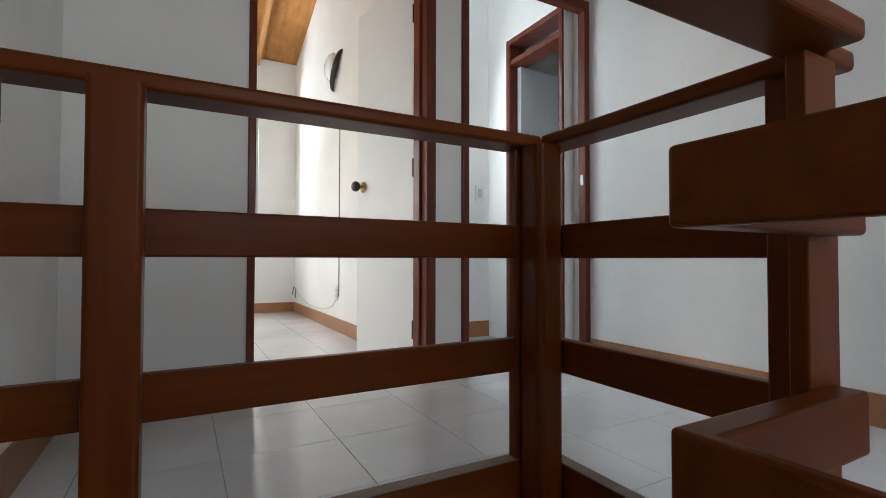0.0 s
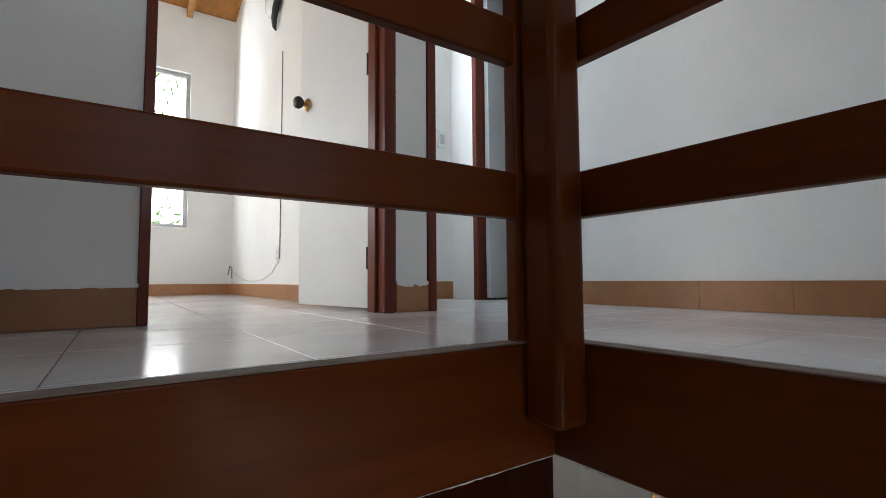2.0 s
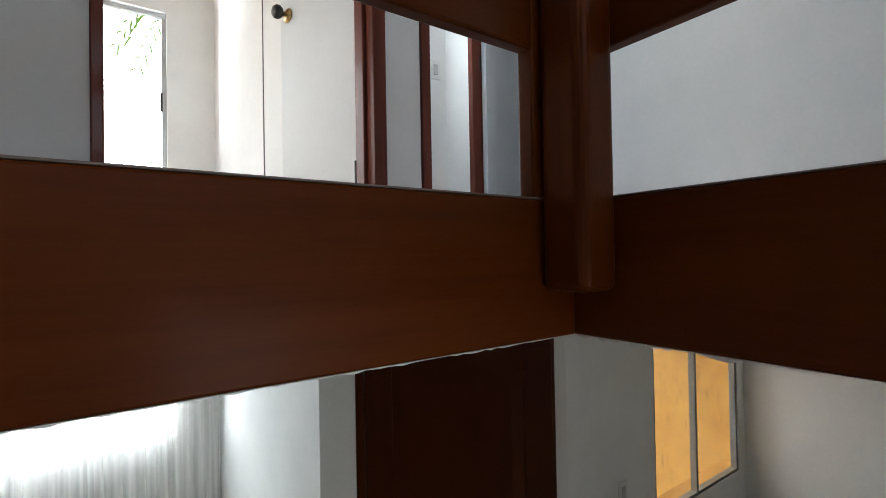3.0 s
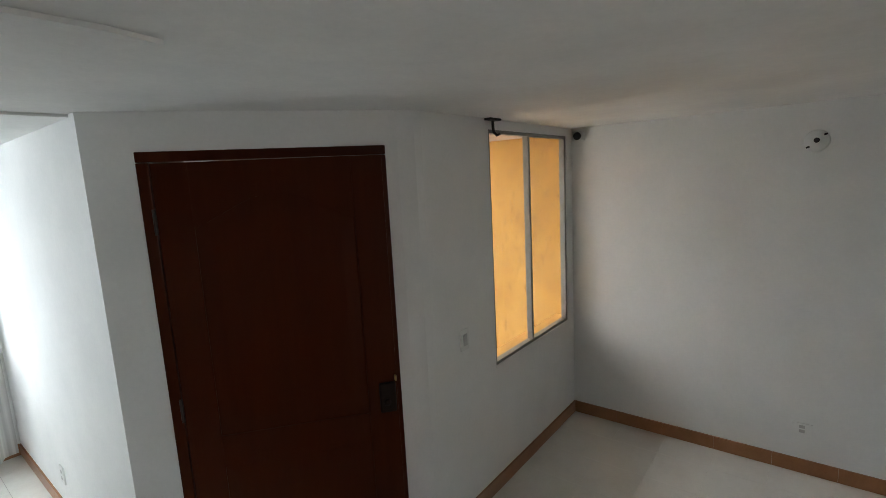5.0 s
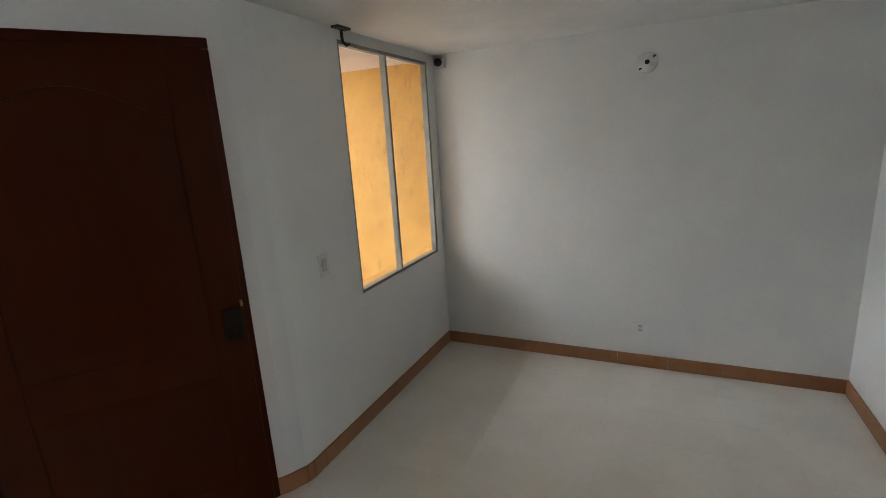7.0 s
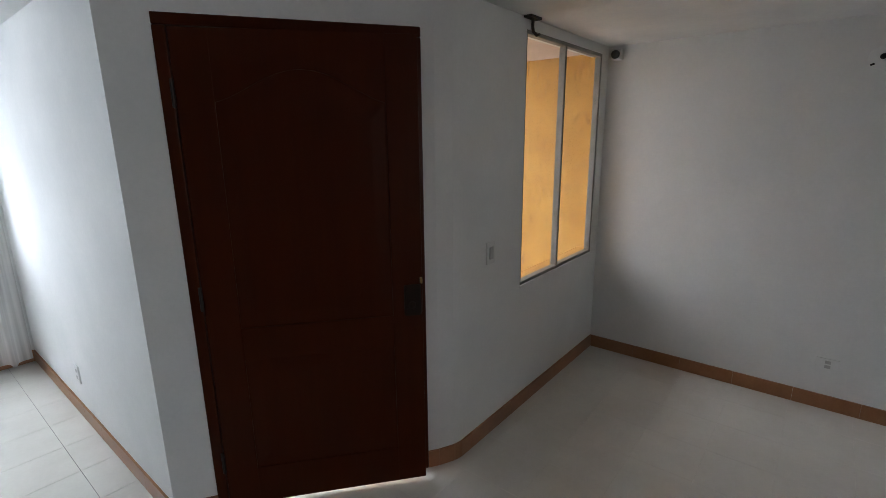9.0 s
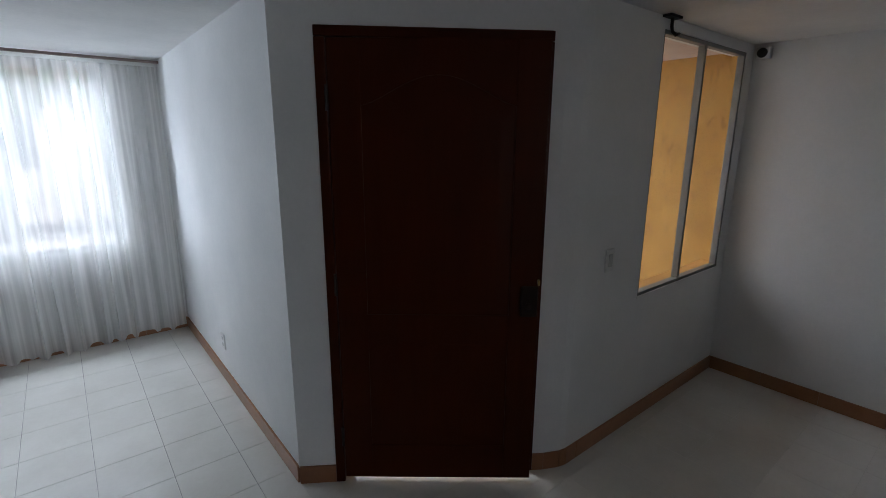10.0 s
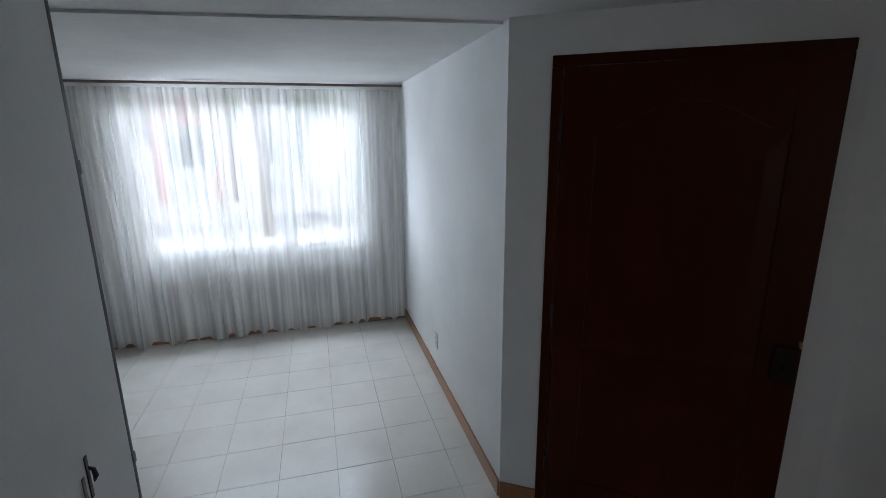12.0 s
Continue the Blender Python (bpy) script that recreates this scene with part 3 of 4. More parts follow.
w = window("window_bedroom", -1.2, 0.142, 3.0, 4.45, 4.72, 4.84, [-0.55], "aluminium bedroom window looking on foliage")
part("latch", box_bm(0.092, 0.110, 4.738, 4.759, 3.585, 3.752, 0.004), black_metal, w, "black window latch")
# Unseen window, added to fill the lower opening of the back wall.
window("window_kitchen_unseen", 0.0, 0.85, 1.0, 2.05, -2.6, -2.72, [0.425], "unseen aluminium window added in the back wall to admit fill light", sill=False)
# Unseen window, added round the landing's fill lamp.
window("window_landing_unseen", -0.55, 1.15, 3.2, 4.4, -2.6, -2.72, [0.3], "unseen aluminium window added behind the landing to admit fill light", sill=False)

lock_paint = surface("worn_black_lock_paint", (0.012, 0.006, 0.004), (0.020, 0.010, 0.007), 0.7, 20, 200, 0.1, specular=0.2)

# ---- front door ----
FU0, FU1 = 0.172, 1.135
fr = thing("door_frame_entrance", (1.0, 1.9, 0), "dark brown wooden frame of the front door", "door frame", "", "structure")
for n, a in (("jamb", (FU0, FU0 + 0.042, -0.012, 0.10, 0, 2.008)), ("jamb", (FU1 - 0.03, FU1, -0.012, 0.10, 0, 2.008)), ("head", (FU0, FU1, -0.012, 0.10, 2.010, 2.05)), ("stop", (FU0 + 0.043, FU0 + 0.075, 0.055, 0.095, 0, 1.979)), ("stop", (FU0 + 0.043, FU0 + 0.15, 0.05, 0.09, 1.98, 2.0095)), ("stop", (FU0 + 0.151, FU0 + 0.379, 0.05, 0.09, 1.982, 2.0065)), ("stop", (FU0 + 0.38, FU1 - 0.031, 0.05, 0.09, 1.98, 2.0095))):
    bm = box_bm(*a, 0.004)
    bm.transform(DIAG)
    part(n, bm, door_wood, fr)

OPEN = radians(-5.5)
HINGE = DIAG @ Vector((FU0 + 0.046, -0.008, 0))
LEAF = Matrix.Translation(HINGE) @ Matrix.Rotation(math.atan2(DU.y, DU.x) + OPEN, 4, "Z")
door = thing("door_front", HINGE, "dark brown panelled wooden front door standing slightly ajar", "door", "", "structure")
LW, LT = 0.885, 0.042


def leaf_part(name, bm, material, label="", parent=None, smooth=False):
    bm.transform(LEAF)
    return part(name, bm, material, parent or door, label, smooth)


def arched(x0, x1, z0, side, crown, inset=0.0, steps=14):
    """The outline of a door panel: straight foot and sides, a flat arch at the head."""
    xa, xb = x0 + inset, x1 - inset
    head = [(xb + (xa - xb) * k / steps, side - inset + (crown - side) * math.sin(math.pi * k / steps) ** 1.4) for k in range(steps + 1)]
    return [(xa, z0 + inset), (xb, z0 + inset), *head]


def panelled_leaf():
    bm = bmesh.new()
    z0, z1 = 0.025, 2.005
    box_bm(0, 0.13, 0, LT, z0, z1, 0.002, bm=bm)
    box_bm(LW - 0.13, LW, 0, LT, z0, z1, 0.002, bm=bm)
    box_bm(0.13, LW - 0.13, 0.001, LT - 0.001, z0, 0.2, bm=bm)
    box_bm(0.13, LW - 0.13, 0.001, LT - 0.001, 0.72, 0.86, bm=bm)
    arch = arched(0.13, LW - 0.13, 0.86, 1.75, 1.87)[2:]
    prism_bm([(0.13, z1), (LW - 0.13, z1), *arch], 0.001, LT - 0.001, "y", bm)
    return bm


def raised_panel(x0, x1, z0, side, crown):
    """A fielded panel: a groove at its rim, a broad sloped border, a flat raised middle."""
    bm = bmesh.new()
    rings = []
    for inset, y in ((-0.004, LT - 0.006), (-0.004, 0.006), (0.006, 0.0065), (0.055, 0.003), (0.062, 0.0026)):
        rings.append([bm.verts.new((x, y, z)) for x, z in arched(x0, x1, z0, side, crown, inset)])
    for a, b in zip(rings, rings[1:]):
        n = len(a)
        for k in range(n):
            bm.faces.new((a[k], a[(k + 1) % n], b[(k + 1) % n], b[k]))
    bm.faces.new(rings[0])
    bm.faces.new(rings[-1][::-1])
    bmesh.ops.recalc_face_normals(bm, faces=bm.faces)
    return bm


leaf_part("leaf", panelled_leaf(), door_wood)
leaf_part("panel", raised_panel(0.13, LW - 0.13, 0.86, 1.75, 1.87), door_wood)
leaf_part("panel", raised_panel(0.13, LW - 0.13, 0.2, 0.72, 0.72), door_wood)
lock = leaf_part("lock_case", box_bm(LW - 0.082, LW - 0.008, -0.022, 0.0, 0.86, 1.0, 0.008), lock_paint, "black surface-mounted lock case")
leaf_part("lock_knob", lathe_bm([(0, 0.013), (0.010, 0.016), (0.018, 0.014), (0.020, 0.004)], (LW - 0.05, -0.022, 0.915), (0, -1, 0), 16), lock_paint, "", lock, True)
leaf_part("lock_tongue", box_bm(LW - 0.012, LW - 0.002, -0.022, -0.002, 1.005, 1.03, 0.003), brass, "brass latch tongue", lock)
for z in (0.25, 1.0, 1.78):
    leaf_part("hinge", tube_bm([(-0.004, -0.006, z - 0.05), (-0.004, -0.006, z + 0.05)], 0.007, 10), black_metal)


# ---- curtain ----
rail_paint = surface("faded_brown_rail", (0.15, 0.10, 0.085), (0.22, 0.16, 0.14), 0.5, 12, 150, 0.05)

def curtain_bm(x0, x1, y, z0, z1, seed):
    """Gathered voile: a pinched pleat every few centimetres at the head, from each of which a fold falls, drifts and fans out."""
    rnd = random.Random(seed)
    cols, rows = int((x1 - x0) / 0.0021), 26
    folds, x = [], x0 + 0.02
    while x < x1 - 0.01:
        strong = rnd.random()
        folds.append((x, rnd.uniform(-0.045, 0.045), rnd.uniform(0.009, 0.014), rnd.uniform(0.016, 0.046),
                      (0.045 + 0.03 * rnd.random()) if strong > 0.5 else 0.006 + 0.024 * strong))
        x += rnd.uniform(0.052, 0.088)
    xs = np.linspace(x0, x1, cols + 1)
    grid = []
    for j in range(rows + 1):
        f = j / rows
        head = min(1.0, f / 0.05)
        depth = np.zeros(cols + 1)
        shift = np.zeros(cols + 1)
        for cx, drift, w0, w1, amp in folds:
            w = w0 + (w1 - w0) * f ** 0.7
            a = 0.014 * (1 - head) + amp * (0.45 + 0.55 * f) * head
            d = (xs - cx - drift * f ** 1.3) / w
            bell = np.exp(-d * d)
            depth += a * bell
            shift -= 1.0 * w * d * bell * head * min(1.0, 3.0 * f + 0.2) * (amp / 0.05)
        depth = np.minimum(depth, 0.095)
        sway = 0.010 * f * np.sin(7.1 * xs + seed) + 0.006 * f * np.sin(19.0 * xs + 2.0 * seed)
        back = 1.0 / (1.0 + np.exp((depth - 0.014) / 0.0025))
        hem = (0.030 * back + 0.008 * np.sin(6.3 * xs + 0.7)) * f ** 16
        zs = z1 + (z0 - z1) * f + hem
        grid.append(np.stack([xs + shift, y + 0.045 - depth + sway, zs], axis=1))
    verts = [tuple(p) for p in np.concatenate(grid)]
    n = cols + 1
    me = bpy.data.meshes.new("panel")
    me.from_pydata(verts, [], [(r * n + c, r * n + c + 1, (r + 1) * n + c + 1, (r + 1) * n + c) for r in range(rows) for c in range(cols)])
    bm = bmesh.new()
    bm.from_mesh(me)
    bpy.data.meshes.remove(me)
    return bm


curtain = thing("curtain", (-1.0, 4.58, 0.03), "white sheer gathered curtain hanging to the floor before the window", "curtain")
part("panel", curtain_bm(-2.45, -0.72, 4.57, 0.022, 2.135, 3), voile, curtain, "", True)
part("panel", curtain_bm(-0.76, 0.505, 4.575, 0.022, 2.135, 8), voile, curtain, "", True)
rod = thing("curtain_rail", (-1.0, 4.56, 2.15), "thin brown curtain rail fixed under the ceiling", "curtain rail")
part("track", box_bm(-2.5, 0.527, 4.545, 4.58, 2.156, 2.174, 0.003), rail_paint, rod)
for x in (-2.3, -0.9, 0.4):
    part("bracket", box_bm(x - 0.012, x + 0.012, 4.55, 4.57, 2.174, 2.1795), white_plastic, rod)


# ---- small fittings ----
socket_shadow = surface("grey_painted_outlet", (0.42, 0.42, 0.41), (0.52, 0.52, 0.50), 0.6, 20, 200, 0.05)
switch_grey = surface("aged_grey_switch", (0.40, 0.41, 0.41), (0.50, 0.51, 0.50), 0.4, 20, 200, 0.03)


def plate(name, at, normal_axis, sign, w, h, label, category, rocker=True, material=None):
    """A switch or socket plate on a wall; it stands out along the axis by sign."""
    ob = thing(name, at, label, category)
    x, y, z = at
    d = 0.008 * sign

    def slab(half_w, half_h, depth0, depth1, cz=0.0):
        lo, hi = sorted((depth0 * sign, depth1 * sign))
        if normal_axis == "y":
            return box_bm(x - half_w, x + half_w, y + lo, y + hi, z + cz - half_h, z + cz + half_h, 0.0015)
        return box_bm(x + lo, x + hi, y - half_w, y + half_w, z + cz - half_h, z + cz + half_h, 0.0015)
    part("plate", slab(w / 2, h / 2, 0.0, 0.008), material or white_plastic, ob)
    if rocker:
        part("rocker", slab(w * 0.22, h * 0.28, 0.0075, 0.013), switch_grey, ob)
    else:
        for cz in (-h * 0.2, h * 0.2):
            part("outlet", slab(min(w, h) * 0.2, min(w, h) * 0.14, 0.0075, 0.010, cz), socket_shadow, ob)
    return ob


plate("light_switch", (1.893, 1.5, 1.04), "y", -1, 0.072, 0.115, "white light switch on the wall beside the front door", "switch")
plate("wall_socket", (0.53, 3.452, 0.295), "x", -1, 0.07, 0.11, "white wall socket low on the living room wall", "socket", False)
plate("wall_socket", (3.34, 0.062, 0.285), "x", -1, 0.11, 0.07, "painted-over wall socket low on the wall", "socket", False, plaster)
plate("light_switch", (1.352, 2.37, 3.43), "y", -1, 0.072, 0.115, "white light switch in the passage", "switch")
plate("wall_socket", (0.52, 3.125, 2.685), "x", -1, 0.07, 0.11, "white wall socket above the bedroom skirting", "socket", False)

hook = thing("ceiling_hook", (2.21, 1.47, 2.12), "black metal hook bracket under the ceiling beside the window", "hook")
part("base", box_bm(2.16, 2.27, 1.45, 1.495, CEIL - 0.012, CEIL, 0.003), black_metal, hook)
part("arm", tube_bm([(2.215, 1.473, CEIL - 0.01), (2.215, 1.473, CEIL - 0.05), (2.205, 1.463, CEIL - 0.075), (2.215, 1.45, CEIL - 0.092), (2.235, 1.445, CEIL - 0.085)], 0.008, 10), black_metal, hook, "", True)

sensor = thing("wall_sensor", (3.34, 1.436, 2.14), "small white box with a round dark lens in the corner", "sensor")
part("body", box_bm(3.285, 3.34, 1.395, 1.475, 2.105, 2.175, 0.008), white_plastic, sensor)
part("lens", lathe_bm([(0, 0.028), (0.012, 0.028), (0.02, 0.022), (0.022, 0.002)], (3.288, 1.436, 2.14), (-1, -0.25, 0), 20), black_metal, sensor, "round dark lens", True)

holder = thing("lamp_holder", (3.34, 0.08, 1.99), "bare round wall lamp holder painted over white", "lamp holder")
part("base", lathe_bm([(0, 0.060), (0.004, 0.060), (0.008, 0.055), (0.009, 0.024), (0.013, 0.020), (0.013, 0.002)], (3.34, 0.08, 1.99), (-1, 0, 0), 28), plaster, holder, "white painted round base", True)
part("socket", lathe_bm([(0.012, 0.0145), (0.0145, 0.0135), (0.0148, 0.002)], (3.34, 0.08, 1.993), (-1, 0, 0), 16), black_metal, holder, "", True)
for s in (-1, 1):
    part("terminal", tube_bm([(3.331, 0.08 - s * 0.030, 1.99 + s * 0.030), (3.330, 0.08 - s * 0.046, 1.99 + s * 0.036)], 0.005, 8), black_metal, holder, "", True)

duct = thing("cable_duct", (-0.905, 1.935, 0), "dark grey cable duct running up the end of the wall", "cable duct")
part("duct", box_bm(-0.935, -0.898, 1.931, 1.95, 0.0, CEIL - 0.002, 0.004), grey_plastic, duct)
part("clip", box_bm(-0.938, -0.895, 1.931, 1.953, 1.66, 1.70, 0.003), grey_plastic, duct)
part("clip", box_bm(-0.938, -0.895, 1.931, 1.953, 0.70, 0.74, 0.003), grey_plastic, duct)

hk = thing("wall_hook", (-0.9, 1.66, 0.87), "small grey metal wall hook on the stair wall", "hook")
part("plate", box_bm(-0.9, -0.896, 1.655, 1.67, 0.80, 0.93, 0.002), black_metal, hk)
# The thin grey bar is the hook's shadow, modelled as a solid piece.
part("shadow_bar", box_bm(-0.9, -0.8965, 1.626, 1.640, 0.70, 0.885, 0.0015), grey_plastic, hk, "flat dark grey bar in place of the hook's shadow")
part("arm", tube_bm([(-0.897, 1.664, 0.895), (-0.886, 1.667, 0.885), (-0.884, 1.669, 0.862), (-0.89, 1.67, 0.845)], [0.003, 0.006, 0.007, 0.003], 8), black_metal, hk, "", True)

wl = thing("wall_lamp", (0.52, 3.25, 4.5), "black wrought iron wall lamp with an opal glass shade", "wall lamp")
part("bracket", tube_bm([(0.514, 3.01, 4.565), (0.50, 3.035, 4.545), (0.486, 3.07, 4.49), (0.48, 3.12, 4.42), (0.484, 3.18, 4.36), (0.497, 3.225, 4.325), (0.514, 3.25, 4.315)],
                        [0.007, 0.015, 0.021, 0.023, 0.021, 0.015, 0.007], 12), black_metal, wl, "", True)
part("shade", lathe_bm([(0, 0.03), (0.01, 0.085), (0.035, 0.112), (0.065, 0.09), (0.08, 0.05), (0.083, 0.004)], (0.519, 3.21, 4.49), (-1, 0, 0.1), 24), lamp_glass, wl, "opal glass shade", True)

cable = thing("wall_cable", (0.515, 3.07, 2.7), "thin dark cable running up the bedroom wall from the socket", "cable")
part("riser", box_bm(0.514, 0.5205, 3.066, 3.074, 2.66, 4.085, 0.002), wire_mat, cable)
part("tail", tube_bm([(0.517, 3.12, 2.64), (0.517, 3.25, 2.57), (0.517, 3.5, 2.525), (0.517, 3.8, 2.51), (0.517, 4.1, 2.52), (0.517, 4.4, 2.56), (0.517, 4.6, 2.60)], 0.0025, 6), socket_shadow, cable)
part("end", tube_bm([(0.512, 4.62, 2.54), (0.508, 4.60, 2.63), (0.50, 4.65, 2.655), (0.49, 4.69, 2.57)], 0.005, 6), wire_mat, cable)

# ---- outside ----
structure("ground", box_bm(-400, 400, -400, 400, -0.25, -0.12), asphalt, "grey asphalt street ground", "ground")
def glow_material():
    m, nt, b = nodes_of("bright_hazy_sky")
    b.inputs["Base Color"].default_value = (0.8, 0.8, 0.8, 1)
    b.inputs["Emission Color"].default_value = (0.93, 0.97, 1.0, 1)
    b.inputs["Emission Strength"].default_value = 3.0
    return m


structure("backdrop", box_bm(-220, 220, 70, 70.5, -1, 90), glow_material(), "bright hazy white sky in the distance", "backdrop")
structure("pavement_patio", box_bm(0.0, 3.46, 1.55, 7.0, -0.12, -0.02), concrete, "pale concrete patio floor", "pavement")
structure("pavement_side", box_bm(0.002, 9.0, 7.002, 14.55, -0.12, -0.02), pale_concrete, "pale concrete forecourt beyond the patio", "pavement")
structure("pavement_front", box_bm(-14, 0.0, 4.8, 14.55, -0.12, -0.02), pale_concrete, "pale concrete pavement before the house", "pavement")
wall_along_y("wall_patio_east", 1.546, 6.8, 3.34, 3.46, -0.12, 3.0, label="weathered yellow painted patio wall", material=yellow_paint)


def house(x0, x1, y0, height, wall_material, label):
    ob = thing("house", ((x0 + x1) / 2, y0, -0.12), label, "house")
    part("wall", box_bm(x0, x1, y0, y0 + 6, -0.12, height), wall_material, ob)
    part("roof", box_bm(x0 - 0.3, x1 + 0.3, y0 - 0.4, y0 + 6.3, height, height + 0.25, 0.03), facade_brick, ob)
    n = max(1, int((x1 - x0) / 2.2))
    for s in range(int(height // 2.6)):
        for i in range(n):
            cx = x0 + (i + 0.5) * (x1 - x0) / n
            wz = 0.9 + s * 2.6
            win = part("window", box_bm(cx - 0.6, cx + 0.6, y0 - 0.04, y0 + 0.02, wz, wz + 1.2, 0.01), aluminium, ob)
            part("pane", box_bm(cx - 0.54, cx + 0.54, y0 - 0.05, y0 - 0.041, wz + 0.06, wz + 1.14), dark_glass, win)
    part("door", box_bm(x0 + 0.3, x0 + 1.2, y0 - 0.05, y0 - 0.001, -0.12, 2.0, 0.01), grey_paint, ob)
    return ob


house(-13, -4.4, 15, 3.0, facade_white, "white house across the street")
house(-4.3, -2.5, 14.6, 3.1, facade_brick, "red fronted house across the street")
house(-2.4, 5.5, 15, 3.0, facade_white, "white house across the street")


def tree(x, y, height, seed, label):
    rnd = random.Random(seed)
    ob = thing("tree", (x, y, -0.12), label, "tree")
    top = Vector((x + rnd.uniform(-0.3, 0.3), y, height * 0.72))
    bm = tube_bm([(x, y, -0.12), (x + 0.05, y, height * 0.35), top], [0.11, 0.08, 0.03], 9)
    tips = [top]
    for k in range(7):
        a = rnd.uniform(0, 6.28)
        s = Vector((x + 0.05, y, height * rnd.uniform(0.35, 0.6)))
        e = s + Vector((math.cos(a) * height * 0.25, math.sin(a) * height * 0.25, height * rnd.uniform(0.12, 0.35)))
        tube_bm([s, (s + e) / 2 + Vector((0, 0, 0.1)), e], [0.045, 0.03, 0.012], 6, bm)
        tips += [e, (s + e) / 2]
    part("trunk", bm, bark, ob)
    verts, faces = [], []
    for k in range(900):
        c = rnd.choice(tips) + Vector((rnd.gauss(0, 0.32), rnd.gauss(0, 0.32), rnd.gauss(0, 0.28)))
        d = Vector((rnd.gauss(0, 1), rnd.gauss(0, 1), rnd.gauss(-0.5, 0.6))).normalized() * rnd.uniform(0.12, 0.26)
        s = d.cross(Vector((rnd.gauss(0, 1), rnd.gauss(0, 1), 1))).normalized() * d.length * 0.16
        i = len(verts)
        verts += [c, c + d * 0.5 + s, c + d, c + d * 0.5 - s]
        faces.append((i, i + 1, i + 2, i + 3))
    me = bpy.data.meshes.new("crown")
    me.from_pydata(verts, [], faces)
    me.materials.append(leaf_mat)
    crown = new("crown", me)
    crown.parent = ob
    crown.matrix_parent_inverse = ob.matrix_world.inverted()
    return ob


tree(-1.15, 9.4, 4.3, 4, "slender green street tree before the house")
tree(-3.4, 8.8, 4.6, 9, "leafy green street tree before the house")
tree(0.72, 9.8, 4.9, 12, "leafy green street tree before the house")


def palm(x, y, height, seed, label):
    """A slim palm: a leaning trunk and drooping fronds of narrow leaflets."""
    rnd = random.Random(seed)
    ob = thing("palm_tree", (x, y, -0.12), label, "palm")
    top = Vector((x, y, height))
    part("trunk", tube_bm([(x, y, -0.12), (x + 0.06, y + 0.03, height * 0.5), top], [0.10, 0.08, 0.06], 10), bark, ob, "", True)
    for k in range(13):
        a = 2 * math.pi * k / 13 + rnd.uniform(-0.15, 0.15)
        out = Vector((math.cos(a), math.sin(a), 0))
        side = Vector((-out.y, out.x, 0))
        reach, rise, droop = rnd.uniform(1.0, 1.25), rnd.uniform(0.15, 0.4), rnd.uniform(0.9, 1.3)
        spine = [top + out * (reach * f) + Vector((0, 0, rise * math.sin(math.pi * f * 0.6) - droop * f ** 2.6)) for f in (i / 14 for i in range(15))]
        bm = tube_bm(spine, [0.012 - 0.0007 * i for i in range(15)], 5)
        for i in range(2, 15):
            for s in (-1, 1):
                tip = spine[i] + side * (s * 0.20) + Vector((0, 0, -0.16 - 0.05 * rnd.random())) + out * 0.10
                w = out * 0.012
                p, mid = spine[i], (spine[i] + tip) / 2 + Vector((0, 0, 0.03))
                q = [bm.verts.new(v) for v in (p - w, p + w, mid + w * 1.3, tip, mid - w * 1.3)]
                bm.faces.new(q)
        part("frond", bm, leaf_mat, ob)
    return ob


palm(1.02, 8.3, 6.35, 5, "slim green palm with drooping fronds before the house")


# ---- skirting tiles ----
def skirting(name, start, end, inward, z0, height=0.09):
    """A row of ceramic skirting tiles along the foot of a wall."""
    a, b = Vector((*start, 0)), Vector((*end, 0))
    u, n = (b - a).normalized(), Vector((*inward, 0)).normalized()
    ob = thing(name, (a.x, a.y, z0), "ochre ceramic skirting tiles along the wall", "baseboard", "", "structure")
    length = (b - a).length
    count = max(1, math.ceil(length / 0.33))
    for i in range(count):
        l0, l1 = i * length / count + 0.0005, (i + 1) * length / count - 0.0005
        bm = box_bm(l0, l1, 0.0, 0.011, z0 + 0.001, z0 + height, 0.0006)
        bm.transform(Matrix(((u.x, n.x, 0, a.x), (u.y, n.y, 0, a.y), (0, 0, 1, 0), (0, 0, 0, 1))))
        part("skirting_tile", bm, skirting_mat, ob)


IN = -DN
skirting("baseboard_dining_east", (3.34, -1.085), (3.34, 1.489), (-1, 0), 0)
skirting("baseboard_corner_a", arc[0][:2], arc[1][:2], IN[:2], 0)
skirting("baseboard_corner_b", arc[1][:2], arc[2][:2], (-0.3, -0.95), 0)
skirting("baseboard_corner_c", arc[2][:2], arc[3][:2], (-0.05, -1), 0)
skirting("baseboard_patio_window", (1.726, 1.5), (3.34, 1.5), (0, -1), 0)
skirting("baseboard_living_east", (0.53, 2.21), (0.53, 4.67), (-1, 0), 0)
skirting("baseboard_living_north", (-2.6, 4.68), (0.52, 4.68), (0, -1), 0)
skirting("baseboard_dining_south", (0.9, -1.085), (3.33, -1.085), (0, 1), 0)
skirting("baseboard_entrance_a", (DA + DU * 0.0)[:2], (DA + DU * 0.172)[:2], IN[:2], 0)
skirting("baseboard_entrance_b", (DA + DU * 1.135)[:2], (DA + DU * (DLEN - 0.11))[:2], IN[:2], 0)
skirting("baseboard_landing_north", (-0.889, 1.45), (-0.326, 1.45), (0, -1), UP, 0.112)
skirting("baseboard_pier", (0.499, 1.45), (0.644, 1.45), (0, -1), UP, 0.112)
skirting("baseboard_landing_east", (1.5, -2.6), (1.5, 1.435), (-1, 0), UP, 0.112)
skirting("baseboard_landing_west", (-0.9, 0.62), (-0.9, 1.45), (1, 0), UP, 0.112)
skirting("baseboard_bedroom_east", (0.52, 1.59), (0.52, 4.71), (-1, 0), UP, 0.1)
